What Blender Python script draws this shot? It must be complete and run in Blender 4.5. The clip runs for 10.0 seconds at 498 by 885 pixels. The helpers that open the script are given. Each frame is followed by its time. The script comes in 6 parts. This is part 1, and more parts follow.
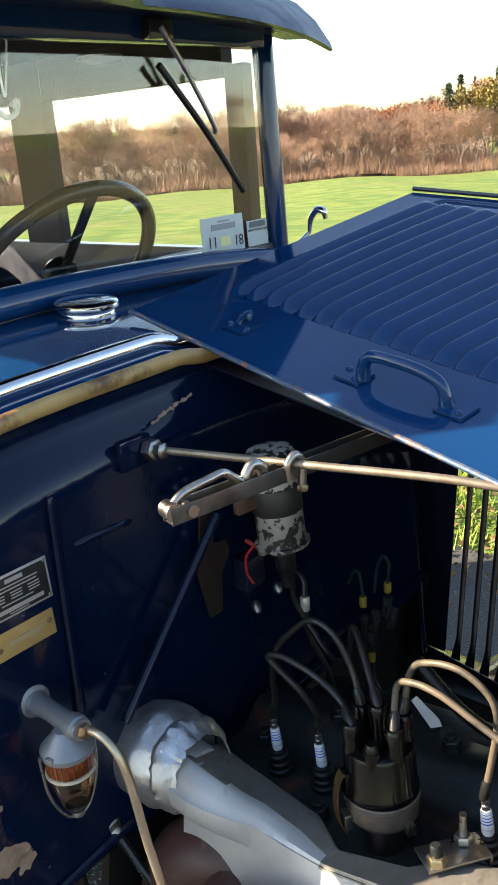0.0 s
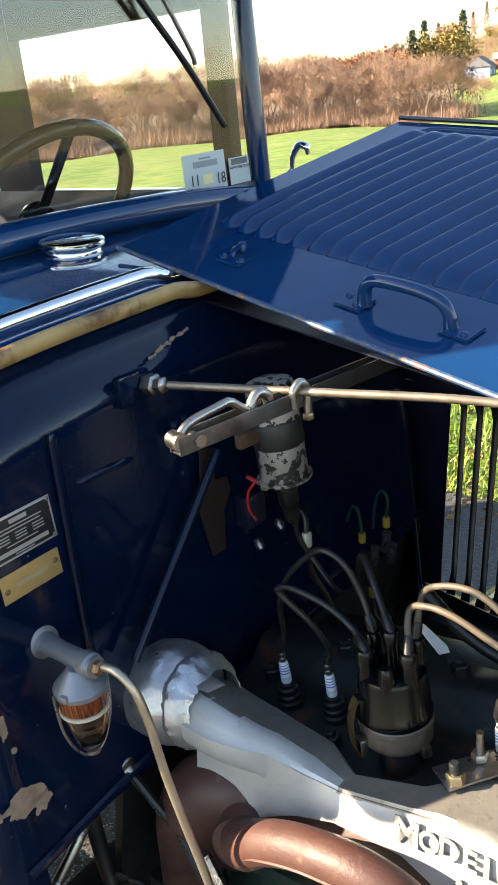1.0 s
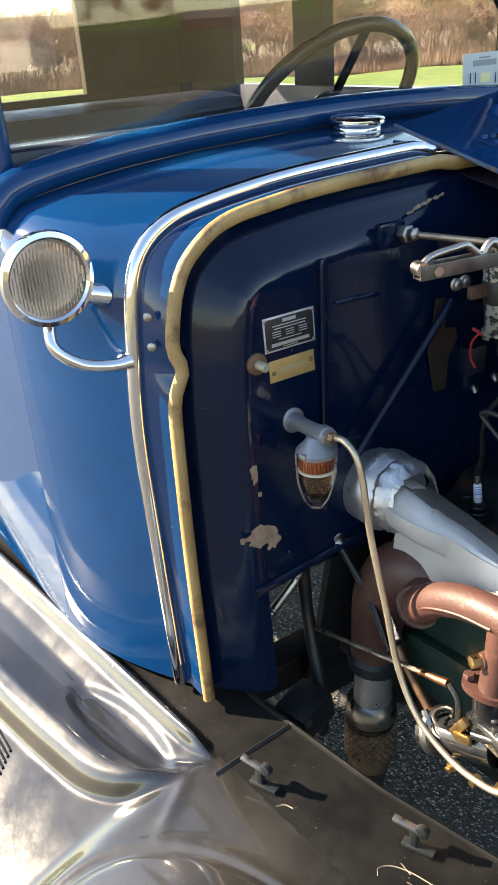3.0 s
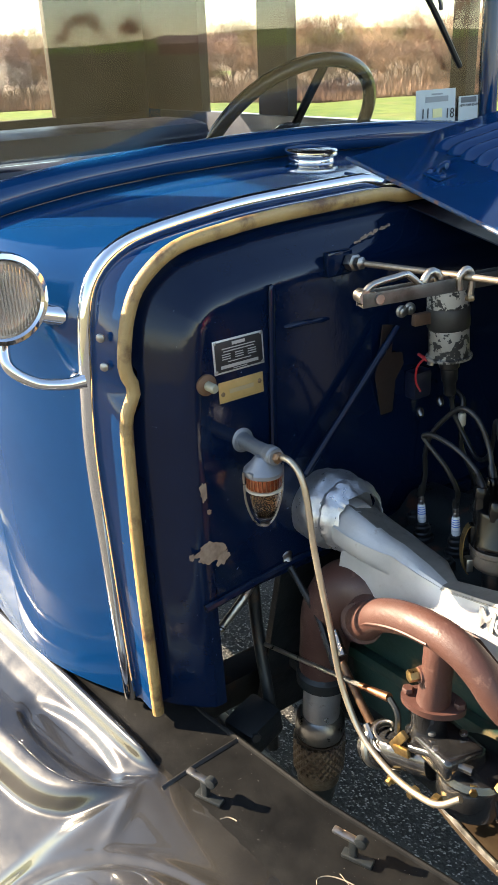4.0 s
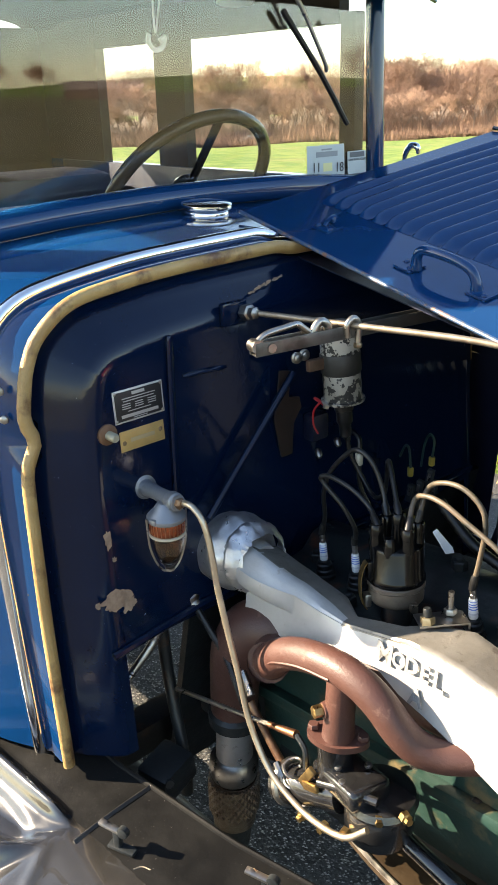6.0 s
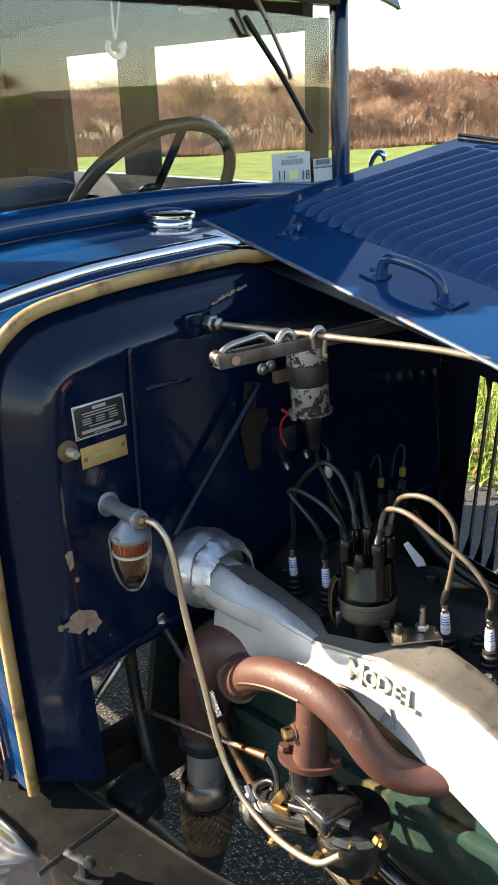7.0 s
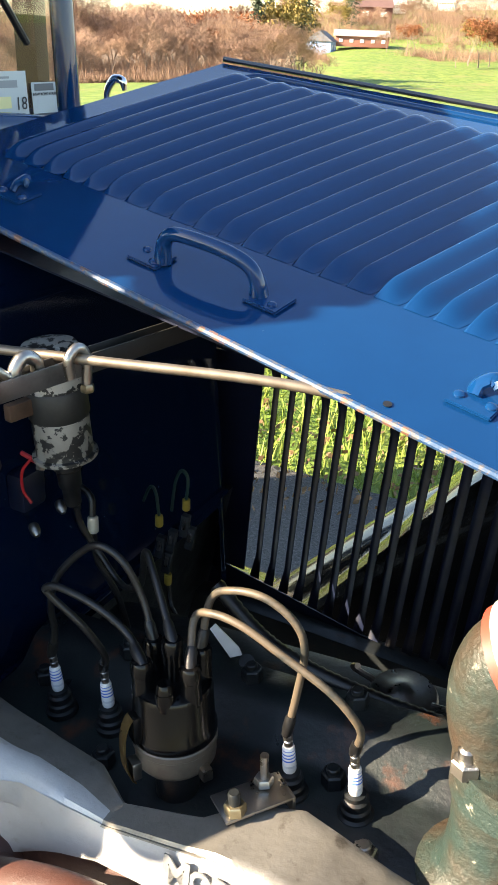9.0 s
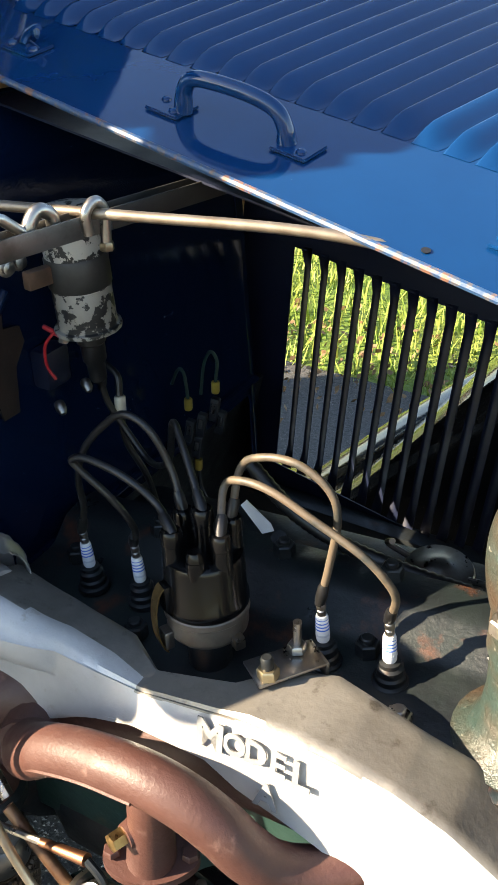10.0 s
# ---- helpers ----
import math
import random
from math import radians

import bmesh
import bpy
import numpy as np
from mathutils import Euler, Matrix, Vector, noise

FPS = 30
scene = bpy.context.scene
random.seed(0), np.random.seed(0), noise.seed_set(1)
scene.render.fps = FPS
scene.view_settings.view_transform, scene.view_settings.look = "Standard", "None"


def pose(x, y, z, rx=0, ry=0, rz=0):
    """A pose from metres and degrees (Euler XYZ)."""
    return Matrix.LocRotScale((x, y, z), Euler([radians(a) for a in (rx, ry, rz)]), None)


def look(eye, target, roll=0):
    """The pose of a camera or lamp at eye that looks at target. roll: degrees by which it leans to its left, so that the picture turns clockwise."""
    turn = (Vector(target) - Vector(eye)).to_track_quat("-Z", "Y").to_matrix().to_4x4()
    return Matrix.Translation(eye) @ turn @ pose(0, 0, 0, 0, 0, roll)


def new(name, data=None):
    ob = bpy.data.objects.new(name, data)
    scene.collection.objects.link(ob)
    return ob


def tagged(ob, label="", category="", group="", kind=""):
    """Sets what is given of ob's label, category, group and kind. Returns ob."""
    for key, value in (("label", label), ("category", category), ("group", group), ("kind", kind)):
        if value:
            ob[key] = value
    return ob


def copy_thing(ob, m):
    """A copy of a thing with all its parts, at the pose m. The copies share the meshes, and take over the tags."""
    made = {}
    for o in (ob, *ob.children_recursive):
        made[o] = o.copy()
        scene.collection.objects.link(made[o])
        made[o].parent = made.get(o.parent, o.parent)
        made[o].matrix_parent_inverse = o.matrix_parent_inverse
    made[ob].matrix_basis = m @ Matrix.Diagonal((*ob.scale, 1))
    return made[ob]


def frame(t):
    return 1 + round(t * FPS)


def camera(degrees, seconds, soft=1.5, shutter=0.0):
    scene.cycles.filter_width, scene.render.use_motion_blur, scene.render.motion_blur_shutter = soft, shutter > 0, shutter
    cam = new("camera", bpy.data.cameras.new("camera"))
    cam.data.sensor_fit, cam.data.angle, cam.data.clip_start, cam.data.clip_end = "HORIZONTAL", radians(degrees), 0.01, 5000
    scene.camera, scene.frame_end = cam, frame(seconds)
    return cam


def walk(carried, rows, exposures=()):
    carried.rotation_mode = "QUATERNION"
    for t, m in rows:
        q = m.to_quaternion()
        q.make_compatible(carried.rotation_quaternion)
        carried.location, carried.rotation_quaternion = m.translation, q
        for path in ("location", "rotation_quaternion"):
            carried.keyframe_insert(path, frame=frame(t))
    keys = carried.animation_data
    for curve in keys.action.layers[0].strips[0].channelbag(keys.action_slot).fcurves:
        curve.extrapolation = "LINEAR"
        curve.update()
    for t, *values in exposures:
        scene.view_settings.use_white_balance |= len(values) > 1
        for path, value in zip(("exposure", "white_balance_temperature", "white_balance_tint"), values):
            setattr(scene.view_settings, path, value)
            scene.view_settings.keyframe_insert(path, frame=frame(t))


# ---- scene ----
cam = camera(33.0, 10.0)
PATH = [
    (0, (0.616, -0.708, 1.438), (-0.634, 0.696, 0.757), -4.3),
    (0.5, (0.627, -0.711, 1.429), (-0.598, 0.7, 0.715), -5.2),
    (1, (0.588, -0.725, 1.408), (-0.598, 0.687, 0.632), -5.7),
    (1.5, (0.65, -0.808, 1.369), (-0.661, 0.411, 0.477), -5.4),
    (2, (0.751, -0.877, 1.362), (-0.703, 0.126, 0.423), -5.9),
    (2.5, (0.769, -0.91, 1.377), (-0.739, 0.041, 0.471), -5.1),
    (3.8, (0.802, -0.913, 1.393), (-0.698, 0.093, 0.534), -2.3),
    (4, (0.814, -0.905, 1.396), (-0.677, 0.125, 0.55), -2.4),
    (4.5, (0.829, -0.886, 1.39), (-0.603, 0.208, 0.523), -2.6),
    (5, (0.843, -0.876, 1.381), (-0.533, 0.27, 0.49), -2.5),
    (5.5, (0.846, -0.886, 1.39), (-0.529, 0.301, 0.555), -2.2),
    (5.7, (0.844, -0.901, 1.408), (-0.546, 0.299, 0.617), -1.9),
    (6.8, (0.852, -0.89, 1.419), (-0.543, 0.334, 0.673), -2.0),
    (7, (0.833, -0.872, 1.411), (-0.53, 0.384, 0.659), -1.9),
    (7.5, (0.697, -0.763, 1.391), (-0.502, 0.621, 0.586), -1.1),
    (8, (0.561, -0.657, 1.362), (-0.446, 0.821, 0.468), -0.3),
    (8.5, (0.539, -0.627, 1.363), (-0.338, 0.921, 0.451), 1.4),
    (9, (0.554, -0.609, 1.374), (-0.267, 0.993, 0.503), 2.3),
    (9.5, (0.555, -0.6, 1.363), (-0.263, 0.963, 0.42), 1.8),
    (10, (0.554, -0.601, 1.325), (-0.283, 0.878, 0.27), 0.4),
]
walk(cam, [(t, look(eye, target, roll)) for t, eye, target, roll in PATH],
     [(0, 2.16), (1, 2.32), (1.5, 2.44), (2, 2.54), (2.5, 2.37), (4, 2.37), (4.5, 2.41), (5.5, 2.41), (7.5, 2.14), (8.5, 2.38), (10, 2.34)])

# ---------------------------------------------------------------- light
SUN_AZ, SUN_EL = math.atan2(-0.748, -0.664), radians(28.6)
sun_dir = Vector((math.sin(SUN_AZ) * math.cos(SUN_EL), math.cos(SUN_AZ) * math.cos(SUN_EL), math.sin(SUN_EL)))
world = bpy.data.worlds.new("sky")
world.use_nodes = True
scene.world = world
wn = world.node_tree.nodes
sky = wn.new("ShaderNodeTexSky")
sky.sky_type, sky.sun_disc = "NISHITA", False
sky.sun_elevation, sky.sun_rotation = SUN_EL, SUN_AZ
sky.air_density, sky.dust_density, sky.ozone_density = 1.0, 0.35, 1.2
world.node_tree.links.new(sky.outputs[0], wn["Background"].inputs[0])
wn["Background"].inputs[1].default_value = 0.095
sun_data = bpy.data.lights.new("sun", "SUN")
sun_data.energy, sun_data.angle, sun_data.color = 5.0, radians(0.53), (1.0, 0.87, 0.70)
sun = new("sun", sun_data)
sun.matrix_world = look(sun_dir * 50, (0, 0, 0))
scene.view_settings.use_white_balance = True
scene.view_settings.white_balance_temperature = 7300


# ---------------------------------------------------------------- materials
def mat(name, base, rough=0.5, metal=0.0, second=None, scale=8.0, amount=0.5, bump=0.0, bump_scale=60.0, coat=0.0,
        rough_var=0.0, spec=0.5, detail=6.0, lo=0.40, hi=0.65, third=None, third_scale=40.0, third_lo=0.58, third_hi=0.66):
    """A principled material; second and third are colours laid over the base in noise patches of the given size."""
    m = bpy.data.materials.new(name)
    m.use_nodes = True
    nt = m.node_tree
    nd, lk = nt.nodes, nt.links
    b = nd["Principled BSDF"]
    b.inputs["Roughness"].default_value, b.inputs["Metallic"].default_value = rough, metal
    b.inputs["Specular IOR Level"].default_value = spec
    b.inputs["Coat Weight"].default_value, b.inputs["Coat Roughness"].default_value = coat, 0.03
    b.inputs["Base Color"].default_value = (*base, 1)
    co = nd.new("ShaderNodeTexCoord").outputs["Object"]

    def field(sc, a, z, det=detail):
        n = nd.new("ShaderNodeTexNoise")
        n.inputs["Scale"].default_value, n.inputs["Detail"].default_value, n.inputs["Roughness"].default_value = sc, det, 0.62
        lk.new(co, n.inputs["Vector"])
        r = nd.new("ShaderNodeMapRange")
        r.inputs["From Min"].default_value, r.inputs["From Max"].default_value = a, z
        lk.new(n.outputs[0], r.inputs["Value"])
        return n.outputs[0], r.outputs[0]

    colour = None
    if second:
        _, f = field(scale, lo, hi)
        k = nd.new("ShaderNodeMath")
        k.operation = "MULTIPLY"
        k.inputs[1].default_value = amount
        lk.new(f, k.inputs[0])
        mx = nd.new("ShaderNodeMix")
        mx.data_type = "RGBA"
        mx.inputs[6].default_value, mx.inputs[7].default_value = (*base, 1), (*second, 1)
        lk.new(k.outputs[0], mx.inputs[0])
        colour = mx.outputs[2]
    if third:
        _, f = field(third_scale, third_lo, third_hi, 8.0)
        mx = nd.new("ShaderNodeMix")
        mx.data_type = "RGBA"
        mx.inputs[6].default_value, mx.inputs[7].default_value = (*base, 1), (*third, 1)
        if colour:
            lk.new(colour, mx.inputs[6])
        lk.new(f, mx.inputs[0])
        colour = mx.outputs[2]
        if metal > 0.5:
            inv = nd.new("ShaderNodeMath")
            inv.operation = "SUBTRACT"
            inv.inputs[0].default_value = metal
            lk.new(f, inv.inputs[1])
            lk.new(inv.outputs[0], b.inputs["Metallic"])
    if colour:
        lk.new(colour, b.inputs["Base Color"])
    if rough_var:
        n, _ = field(scale * 2.3, 0, 1)
        r = nd.new("ShaderNodeMapRange")
        r.inputs["From Min"].default_value, r.inputs["From Max"].default_value = 0.3, 0.7
        r.inputs["To Min"].default_value, r.inputs["To Max"].default_value = max(0.02, rough - rough_var), min(1, rough + rough_var)
        lk.new(n, r.inputs["Value"])
        lk.new(r.outputs[0], b.inputs["Roughness"])
    if bump:
        n, _ = field(bump_scale, 0, 1)
        bp = nd.new("ShaderNodeBump")
        bp.inputs["Strength"].default_value, bp.inputs["Distance"].default_value = 1.0, bump
        lk.new(n, bp.inputs["Height"])
        lk.new(bp.outputs[0], b.inputs["Normal"])
    return m


NAVY = mat("navy_paint", (0.0017, 0.029, 0.102), 0.06, 0, (0.0022, 0.038, 0.125), 5, 0.6, 0.00022, 9, coat=0.1, spec=0.40, rough_var=0.03,
           third=(0.25, 0.30, 0.36), third_scale=210, third_lo=0.735, third_hi=0.765)
# Body navy darkened to carry the engine bay's shade, with pale dust specks.
NAVY_SHADED_DUSTY = mat("navy_paint_shaded_bay", (0.0010, 0.0060, 0.023), 0.10, 0, (0.0014, 0.0085, 0.030), 7, 0.7, 0.0007, 8, coat=0.0, spec=0.34, rough_var=0.05,
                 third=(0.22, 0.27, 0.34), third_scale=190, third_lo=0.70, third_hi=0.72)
NAVY_INNER = mat("navy_paint_inside", (0.004, 0.007, 0.022), 0.45, 0, (0.008, 0.012, 0.03), 9, 0.6, rough_var=0.1)
BLACK = mat("black_gloss_paint", (0.010, 0.0095, 0.009), 0.20, 0, (0.032, 0.030, 0.027), 6, 0.8, 0.0008, 7, coat=0.8, rough_var=0.07, spec=0.6,
            third=(0.20, 0.19, 0.17), third_scale=170, third_lo=0.72, third_hi=0.75)
BLACK_DULL = mat("dusty_black_paint", (0.0045, 0.0046, 0.0048), 0.50, 0, (0.012, 0.0118, 0.0112), 9, 0.8, 0.0006, 60, rough_var=0.12, spec=0.16,
                 third=(0.20, 0.19, 0.18), third_scale=210, third_lo=0.67, third_hi=0.71)
LINING = mat("dark_brown_trim", (0.030, 0.020, 0.014), 0.6, 0, (0.045, 0.032, 0.022), 7, 0.7, spec=0.2)
HEAD_IRON = mat("oily_engine_head", (0.010, 0.012, 0.014), 0.40, 0.1, (0.016, 0.026, 0.024), 9, 0.8, 0.0007, 120, rough_var=0.14,
                third=(0.10, 0.034, 0.015), third_scale=16, third_lo=0.55, third_hi=0.68)
CHROME = mat("chrome", (0.82, 0.82, 0.83), 0.07, 1, (0.6, 0.6, 0.6), 20, 0.4, rough_var=0.05)
STEEL = mat("worn_steel", (0.42, 0.40, 0.37), 0.34, 1, (0.22, 0.20, 0.18), 25, 0.6, 0.0003, 90, rough_var=0.12)
RUST_EDGE = mat("chipped_edge", (0.02, 0.06, 0.14), 0.5, 0.0, (0.085, 0.085, 0.095), 150, 1.0, 0.0006, 140, lo=0.52, hi=0.60, third=(0.17, 0.085, 0.055), third_scale=70, third_lo=0.56, third_hi=0.61)
ALU = mat("aluminium_casting", (0.50, 0.50, 0.50), 0.36, 0.75, (0.34, 0.34, 0.33), 14, 0.7, 0.0005, 160, rough_var=0.12, third=(0.22, 0.205, 0.18), third_scale=60, third_lo=0.60, third_hi=0.74)
ALU_PALE = mat("bare_white_aluminium", (0.50, 0.49, 0.475), 0.42, 0.30, (0.38, 0.372, 0.355), 18, 0.6, 0.0005, 140, rough_var=0.12, third=(0.40, 0.37, 0.33), third_scale=70, third_lo=0.62, third_hi=0.72)
ALU_DIRTY = mat("stained_aluminium", (0.24, 0.225, 0.20), 0.42, 0.5, (0.16, 0.148, 0.13), 16, 0.8, 0.0005, 150, rough_var=0.12, third=(0.10, 0.085, 0.07), third_scale=45, third_lo=0.60, third_hi=0.72)
FOIL = mat("aluminium_foil_tape", (0.60, 0.60, 0.61), 0.36, 0.85, (0.42, 0.42, 0.43), 30, 0.6, 0.0016, 70, rough_var=0.12)
IRON = mat("dark_oily_iron", (0.018, 0.022, 0.024), 0.42, 0.2, (0.010, 0.011, 0.012), 10, 0.8, 0.0006, 120, rough_var=0.14,
           third=(0.10, 0.045, 0.02), third_scale=14, third_lo=0.60, third_hi=0.75)
GREEN_IRON = mat("engine_green_paint", (0.016, 0.046, 0.038), 0.42, 0, (0.012, 0.028, 0.023), 8, 0.7, 0.0006, 110, rough_var=0.12,
                 third=(0.15, 0.10, 0.045), third_scale=14, third_lo=0.56, third_hi=0.70)
BROWN_IRON = mat("brown_painted_iron", (0.078, 0.033, 0.025), 0.50, 0, (0.050, 0.020, 0.016), 12, 0.8, 0.0005, 260, rough_var=0.12, third=(0.125, 0.066, 0.052), third_scale=55, third_lo=0.60, third_hi=0.72)
RUBBER = mat("black_rubber", (0.007, 0.007, 0.0075), 0.40, 0, (0.018, 0.017, 0.016), 30, 0.6, rough_var=0.1)
BAKELITE = mat("black_bakelite", (0.003, 0.003, 0.0034), 0.19, 0, (0.006, 0.006, 0.006), 25, 0.6, rough_var=0.08, spec=0.30)
WHITE = mat("white_porcelain", (0.80, 0.80, 0.80), 0.18, 0, (0.7, 0.7, 0.68), 40, 0.4)
BLUE_STRIPE = mat("blue_stripe", (0.10, 0.20, 0.62), 0.25)
BRASS = mat("brass", (0.50, 0.35, 0.15), 0.36, 1, (0.28, 0.18, 0.08), 60, 0.9, rough_var=0.12)
COPPER = mat("copper", (0.58, 0.28, 0.16), 0.36, 1, (0.3, 0.14, 0.09), 50, 0.6)
ASPHALT = mat("asphalt", (0.040, 0.040, 0.040), 0.85, 0, (0.070, 0.070, 0.068), 90, 1.0, 0.006, 110, third=(0.17, 0.165, 0.16), third_scale=190, third_lo=0.60, third_hi=0.66)
GRASS = mat("meadow_grass", (0.075, 0.140, 0.010), 0.8, 0, (0.175, 0.215, 0.030), 0.8, 1.0, 0.08, 7, lo=0.42, hi=0.60, third=(0.20, 0.175, 0.050), third_scale=0.16, third_lo=0.52, third_hi=0.70)


# ---------------------------------------------------------------- mesh helpers
def thing(name, at, label, category, group="", kind=""):
    e = new(name)
    e.location = at
    e.empty_display_size = 0.02
    tagged(e, label, category, group, kind)
    return e


def origin(ob):
    p = Vector((0, 0, 0))
    while ob:
        p += ob.location
        ob = ob.parent
    return p


def part(name, bm, material, parent=None, label="", smooth=True):
    """Links a bmesh, in world coordinates, as one mesh under a thing or a part."""
    if parent:
        bmesh.ops.translate(bm, verts=bm.verts, vec=-origin(parent))
    me = bpy.data.meshes.new(name)
    bm.to_mesh(me)
    bm.free()
    if smooth:
        me.shade_smooth()
        me.set_sharp_from_angle(angle=radians(38))
    for m in (material if isinstance(material, (list, tuple)) else [material]):
        me.materials.append(m)
    ob = new(name, me)
    if parent:
        ob.parent = parent
    if label:
        ob["label"] = label
    return ob


def spline(pts, n=8):
    """Catmull-Rom through the points."""
    p = [Vector(q) for q in pts]
    p = [2 * p[0] - p[1]] + p + [2 * p[-1] - p[-2]]
    out = []
    for i in range(1, len(p) - 2):
        a, b, c, d = p[i - 1:i + 3]
        for k in range(n):
            t = k / n
            out.append(0.5 * (2 * b + (c - a) * t + (2 * a - 5 * b + 4 * c - d) * t * t + (3 * b - a - 3 * c + d) * t ** 3))
    return out + [p[-2]]


def tube(pts, r, seg=12, n=8, smooth_path=True, bm=None, cap=True, flat=1.0):
    """A round bar along the points; r is a radius or one radius a point."""
    bm = bm or bmesh.new()
    path = spline(pts, n) if smooth_path and len(pts) > 2 else [Vector(q) for q in pts]
    if isinstance(r, (int, float)):
        rad = [r] * len(path)
    else:
        rad = [float(np.interp(i / (len(path) - 1), np.linspace(0, 1, len(r)), r)) for i in range(len(path))]
    up, rings = None, []
    for i, p in enumerate(path):
        t = (path[min(i + 1, len(path) - 1)] - path[max(i - 1, 0)]).normalized()
        if up is None:
            up = t.orthogonal().normalized()
        up = (up - t * up.dot(t)).normalized()
        side = t.cross(up)
        rings.append([bm.verts.new(p + (up * math.cos(a) * flat + side * math.sin(a)) * rad[i]) for a in np.linspace(0, 2 * math.pi, seg, endpoint=False)])
    for a, b in zip(rings, rings[1:]):
        for k in range(seg):
            bm.faces.new((a[k], a[(k + 1) % seg], b[(k + 1) % seg], b[k]))
    if cap:
        bm.faces.new(rings[0][::-1])
        bm.faces.new(rings[-1])
    return bm


def lathe(profile, at=(0, 0, 0), axis=(0, 0, 1), seg=28, bm=None, front=True):
    """A turned body: profile of (radius, height) along the axis from at."""
    bm = bm or bmesh.new()
    m = Matrix.Translation(at) @ Vector(axis).to_track_quat("Z", "Y").to_matrix().to_4x4()
    rings = []
    for r, h in profile:
        rings.append([bm.verts.new(m @ Vector((r * math.cos(a), r * math.sin(a), h))) for a in np.linspace(0, 2 * math.pi, seg, endpoint=False)])
    for a, b in zip(rings, rings[1:]):
        for k in range(seg):
            bm.faces.new((a[k], a[(k + 1) % seg], b[(k + 1) % seg], b[k]))
    bm.faces.new(rings[0][::-1])
    if front:
        bm.faces.new(rings[-1])
    return bm


def box(size, m, bevel=0.002, bm=None, seg=2):
    """A bevelled block of that size at the pose m."""
    one = bmesh.new()
    bmesh.ops.create_cube(one, size=1, matrix=Matrix.Diagonal((*size, 1)))
    if bevel:
        bmesh.ops.bevel(one, geom=one.edges[:], offset=bevel, segments=seg, affect="EDGES", profile=0.6)
    bmesh.ops.transform(one, matrix=m if isinstance(m, Matrix) else Matrix.Translation(m), verts=one.verts)
    if bm is None:
        return one
    me = bpy.data.meshes.new("t")
    one.to_mesh(me)
    one.free()
    bm.from_mesh(me)
    bpy.data.meshes.remove(me)
    return bm


def sheet(grid, thick=0.0, bm=None):
    """A skin over rows of points, with a thickness along its normals, as (near, far) faces joined round the rim."""
    bm = bm or bmesh.new()
    g = [[Vector(p) for p in row] for row in grid]
    R, C = len(g), len(g[0])
    top = [[bm.verts.new(p) for p in row] for row in g]
    for i in range(R - 1):
        for j in range(C - 1):
            bm.faces.new((top[i][j], top[i][j + 1], top[i + 1][j + 1], top[i + 1][j]))
    if thick:
        low = []
        for i in range(R):
            row = []
            for j in range(C):
                du = g[i][min(j + 1, C - 1)] - g[i][max(j - 1, 0)]
                dv = g[min(i + 1, R - 1)][j] - g[max(i - 1, 0)][j]
                row.append(bm.verts.new(g[i][j] - du.cross(dv).normalized() * thick))
            low.append(row)
        for i in range(R - 1):
            for j in range(C - 1):
                bm.faces.new((low[i][j], low[i + 1][j], low[i + 1][j + 1], low[i][j + 1]))
        for j in range(C - 1):
            bm.faces.new((top[0][j + 1], top[0][j], low[0][j], low[0][j + 1]))
            bm.faces.new((top[-1][j], top[-1][j + 1], low[-1][j + 1], low[-1][j]))
        for i in range(R - 1):
            bm.faces.new((top[i][0], top[i + 1][0], low[i + 1][0], low[i][0]))
            bm.faces.new((top[i + 1][-1], top[i][-1], low[i][-1], low[i + 1][-1]))
    return bm


def prism(outline, depth, m):
    """A plate: an outline in x, y, raised by depth along z, at the pose m."""
    bm = bmesh.new()
    a = [bm.verts.new((x, y, 0)) for x, y in outline]
    b = [bm.verts.new((x, y, depth)) for x, y in outline]
    n = len(a)
    bm.faces.new(a[::-1])
    bm.faces.new(b)
    for k in range(n):
        bm.faces.new((a[k], a[(k + 1) % n], b[(k + 1) % n], b[k]))
    bmesh.ops.recalc_face_normals(bm, faces=bm.faces)
    bmesh.ops.transform(bm, matrix=m, verts=bm.verts)
    return bm


def hexnut(r, h, at, axis=(0, 0, 1), bm=None):
    return lathe([(r * 0.86, 0), (r, 0.001), (r, h - 0.0015), (r * 0.86, h)], at, axis, 6, bm)


def interp(pairs, n, closed=False):
    """n points evenly along a polyline, smoothed."""
    s = spline([(a, b, 0) for a, b in pairs], 10)
    d = np.concatenate([[0], np.cumsum([(q - p).length for p, q in zip(s, s[1:])])])
    t = np.linspace(0, d[-1], n)
    return list(zip(np.interp(t, d, [p.x for p in s]), np.interp(t, d, [p.y for p in s])))


def both(half):
    """The outline on the car's right side, carried over to its left."""
    return list(half) + [(-y, z) for y, z in reversed(half[:-1])]


def mix(a, b, t):
    return Vector(a) * (1 - t) + Vector(b) * t

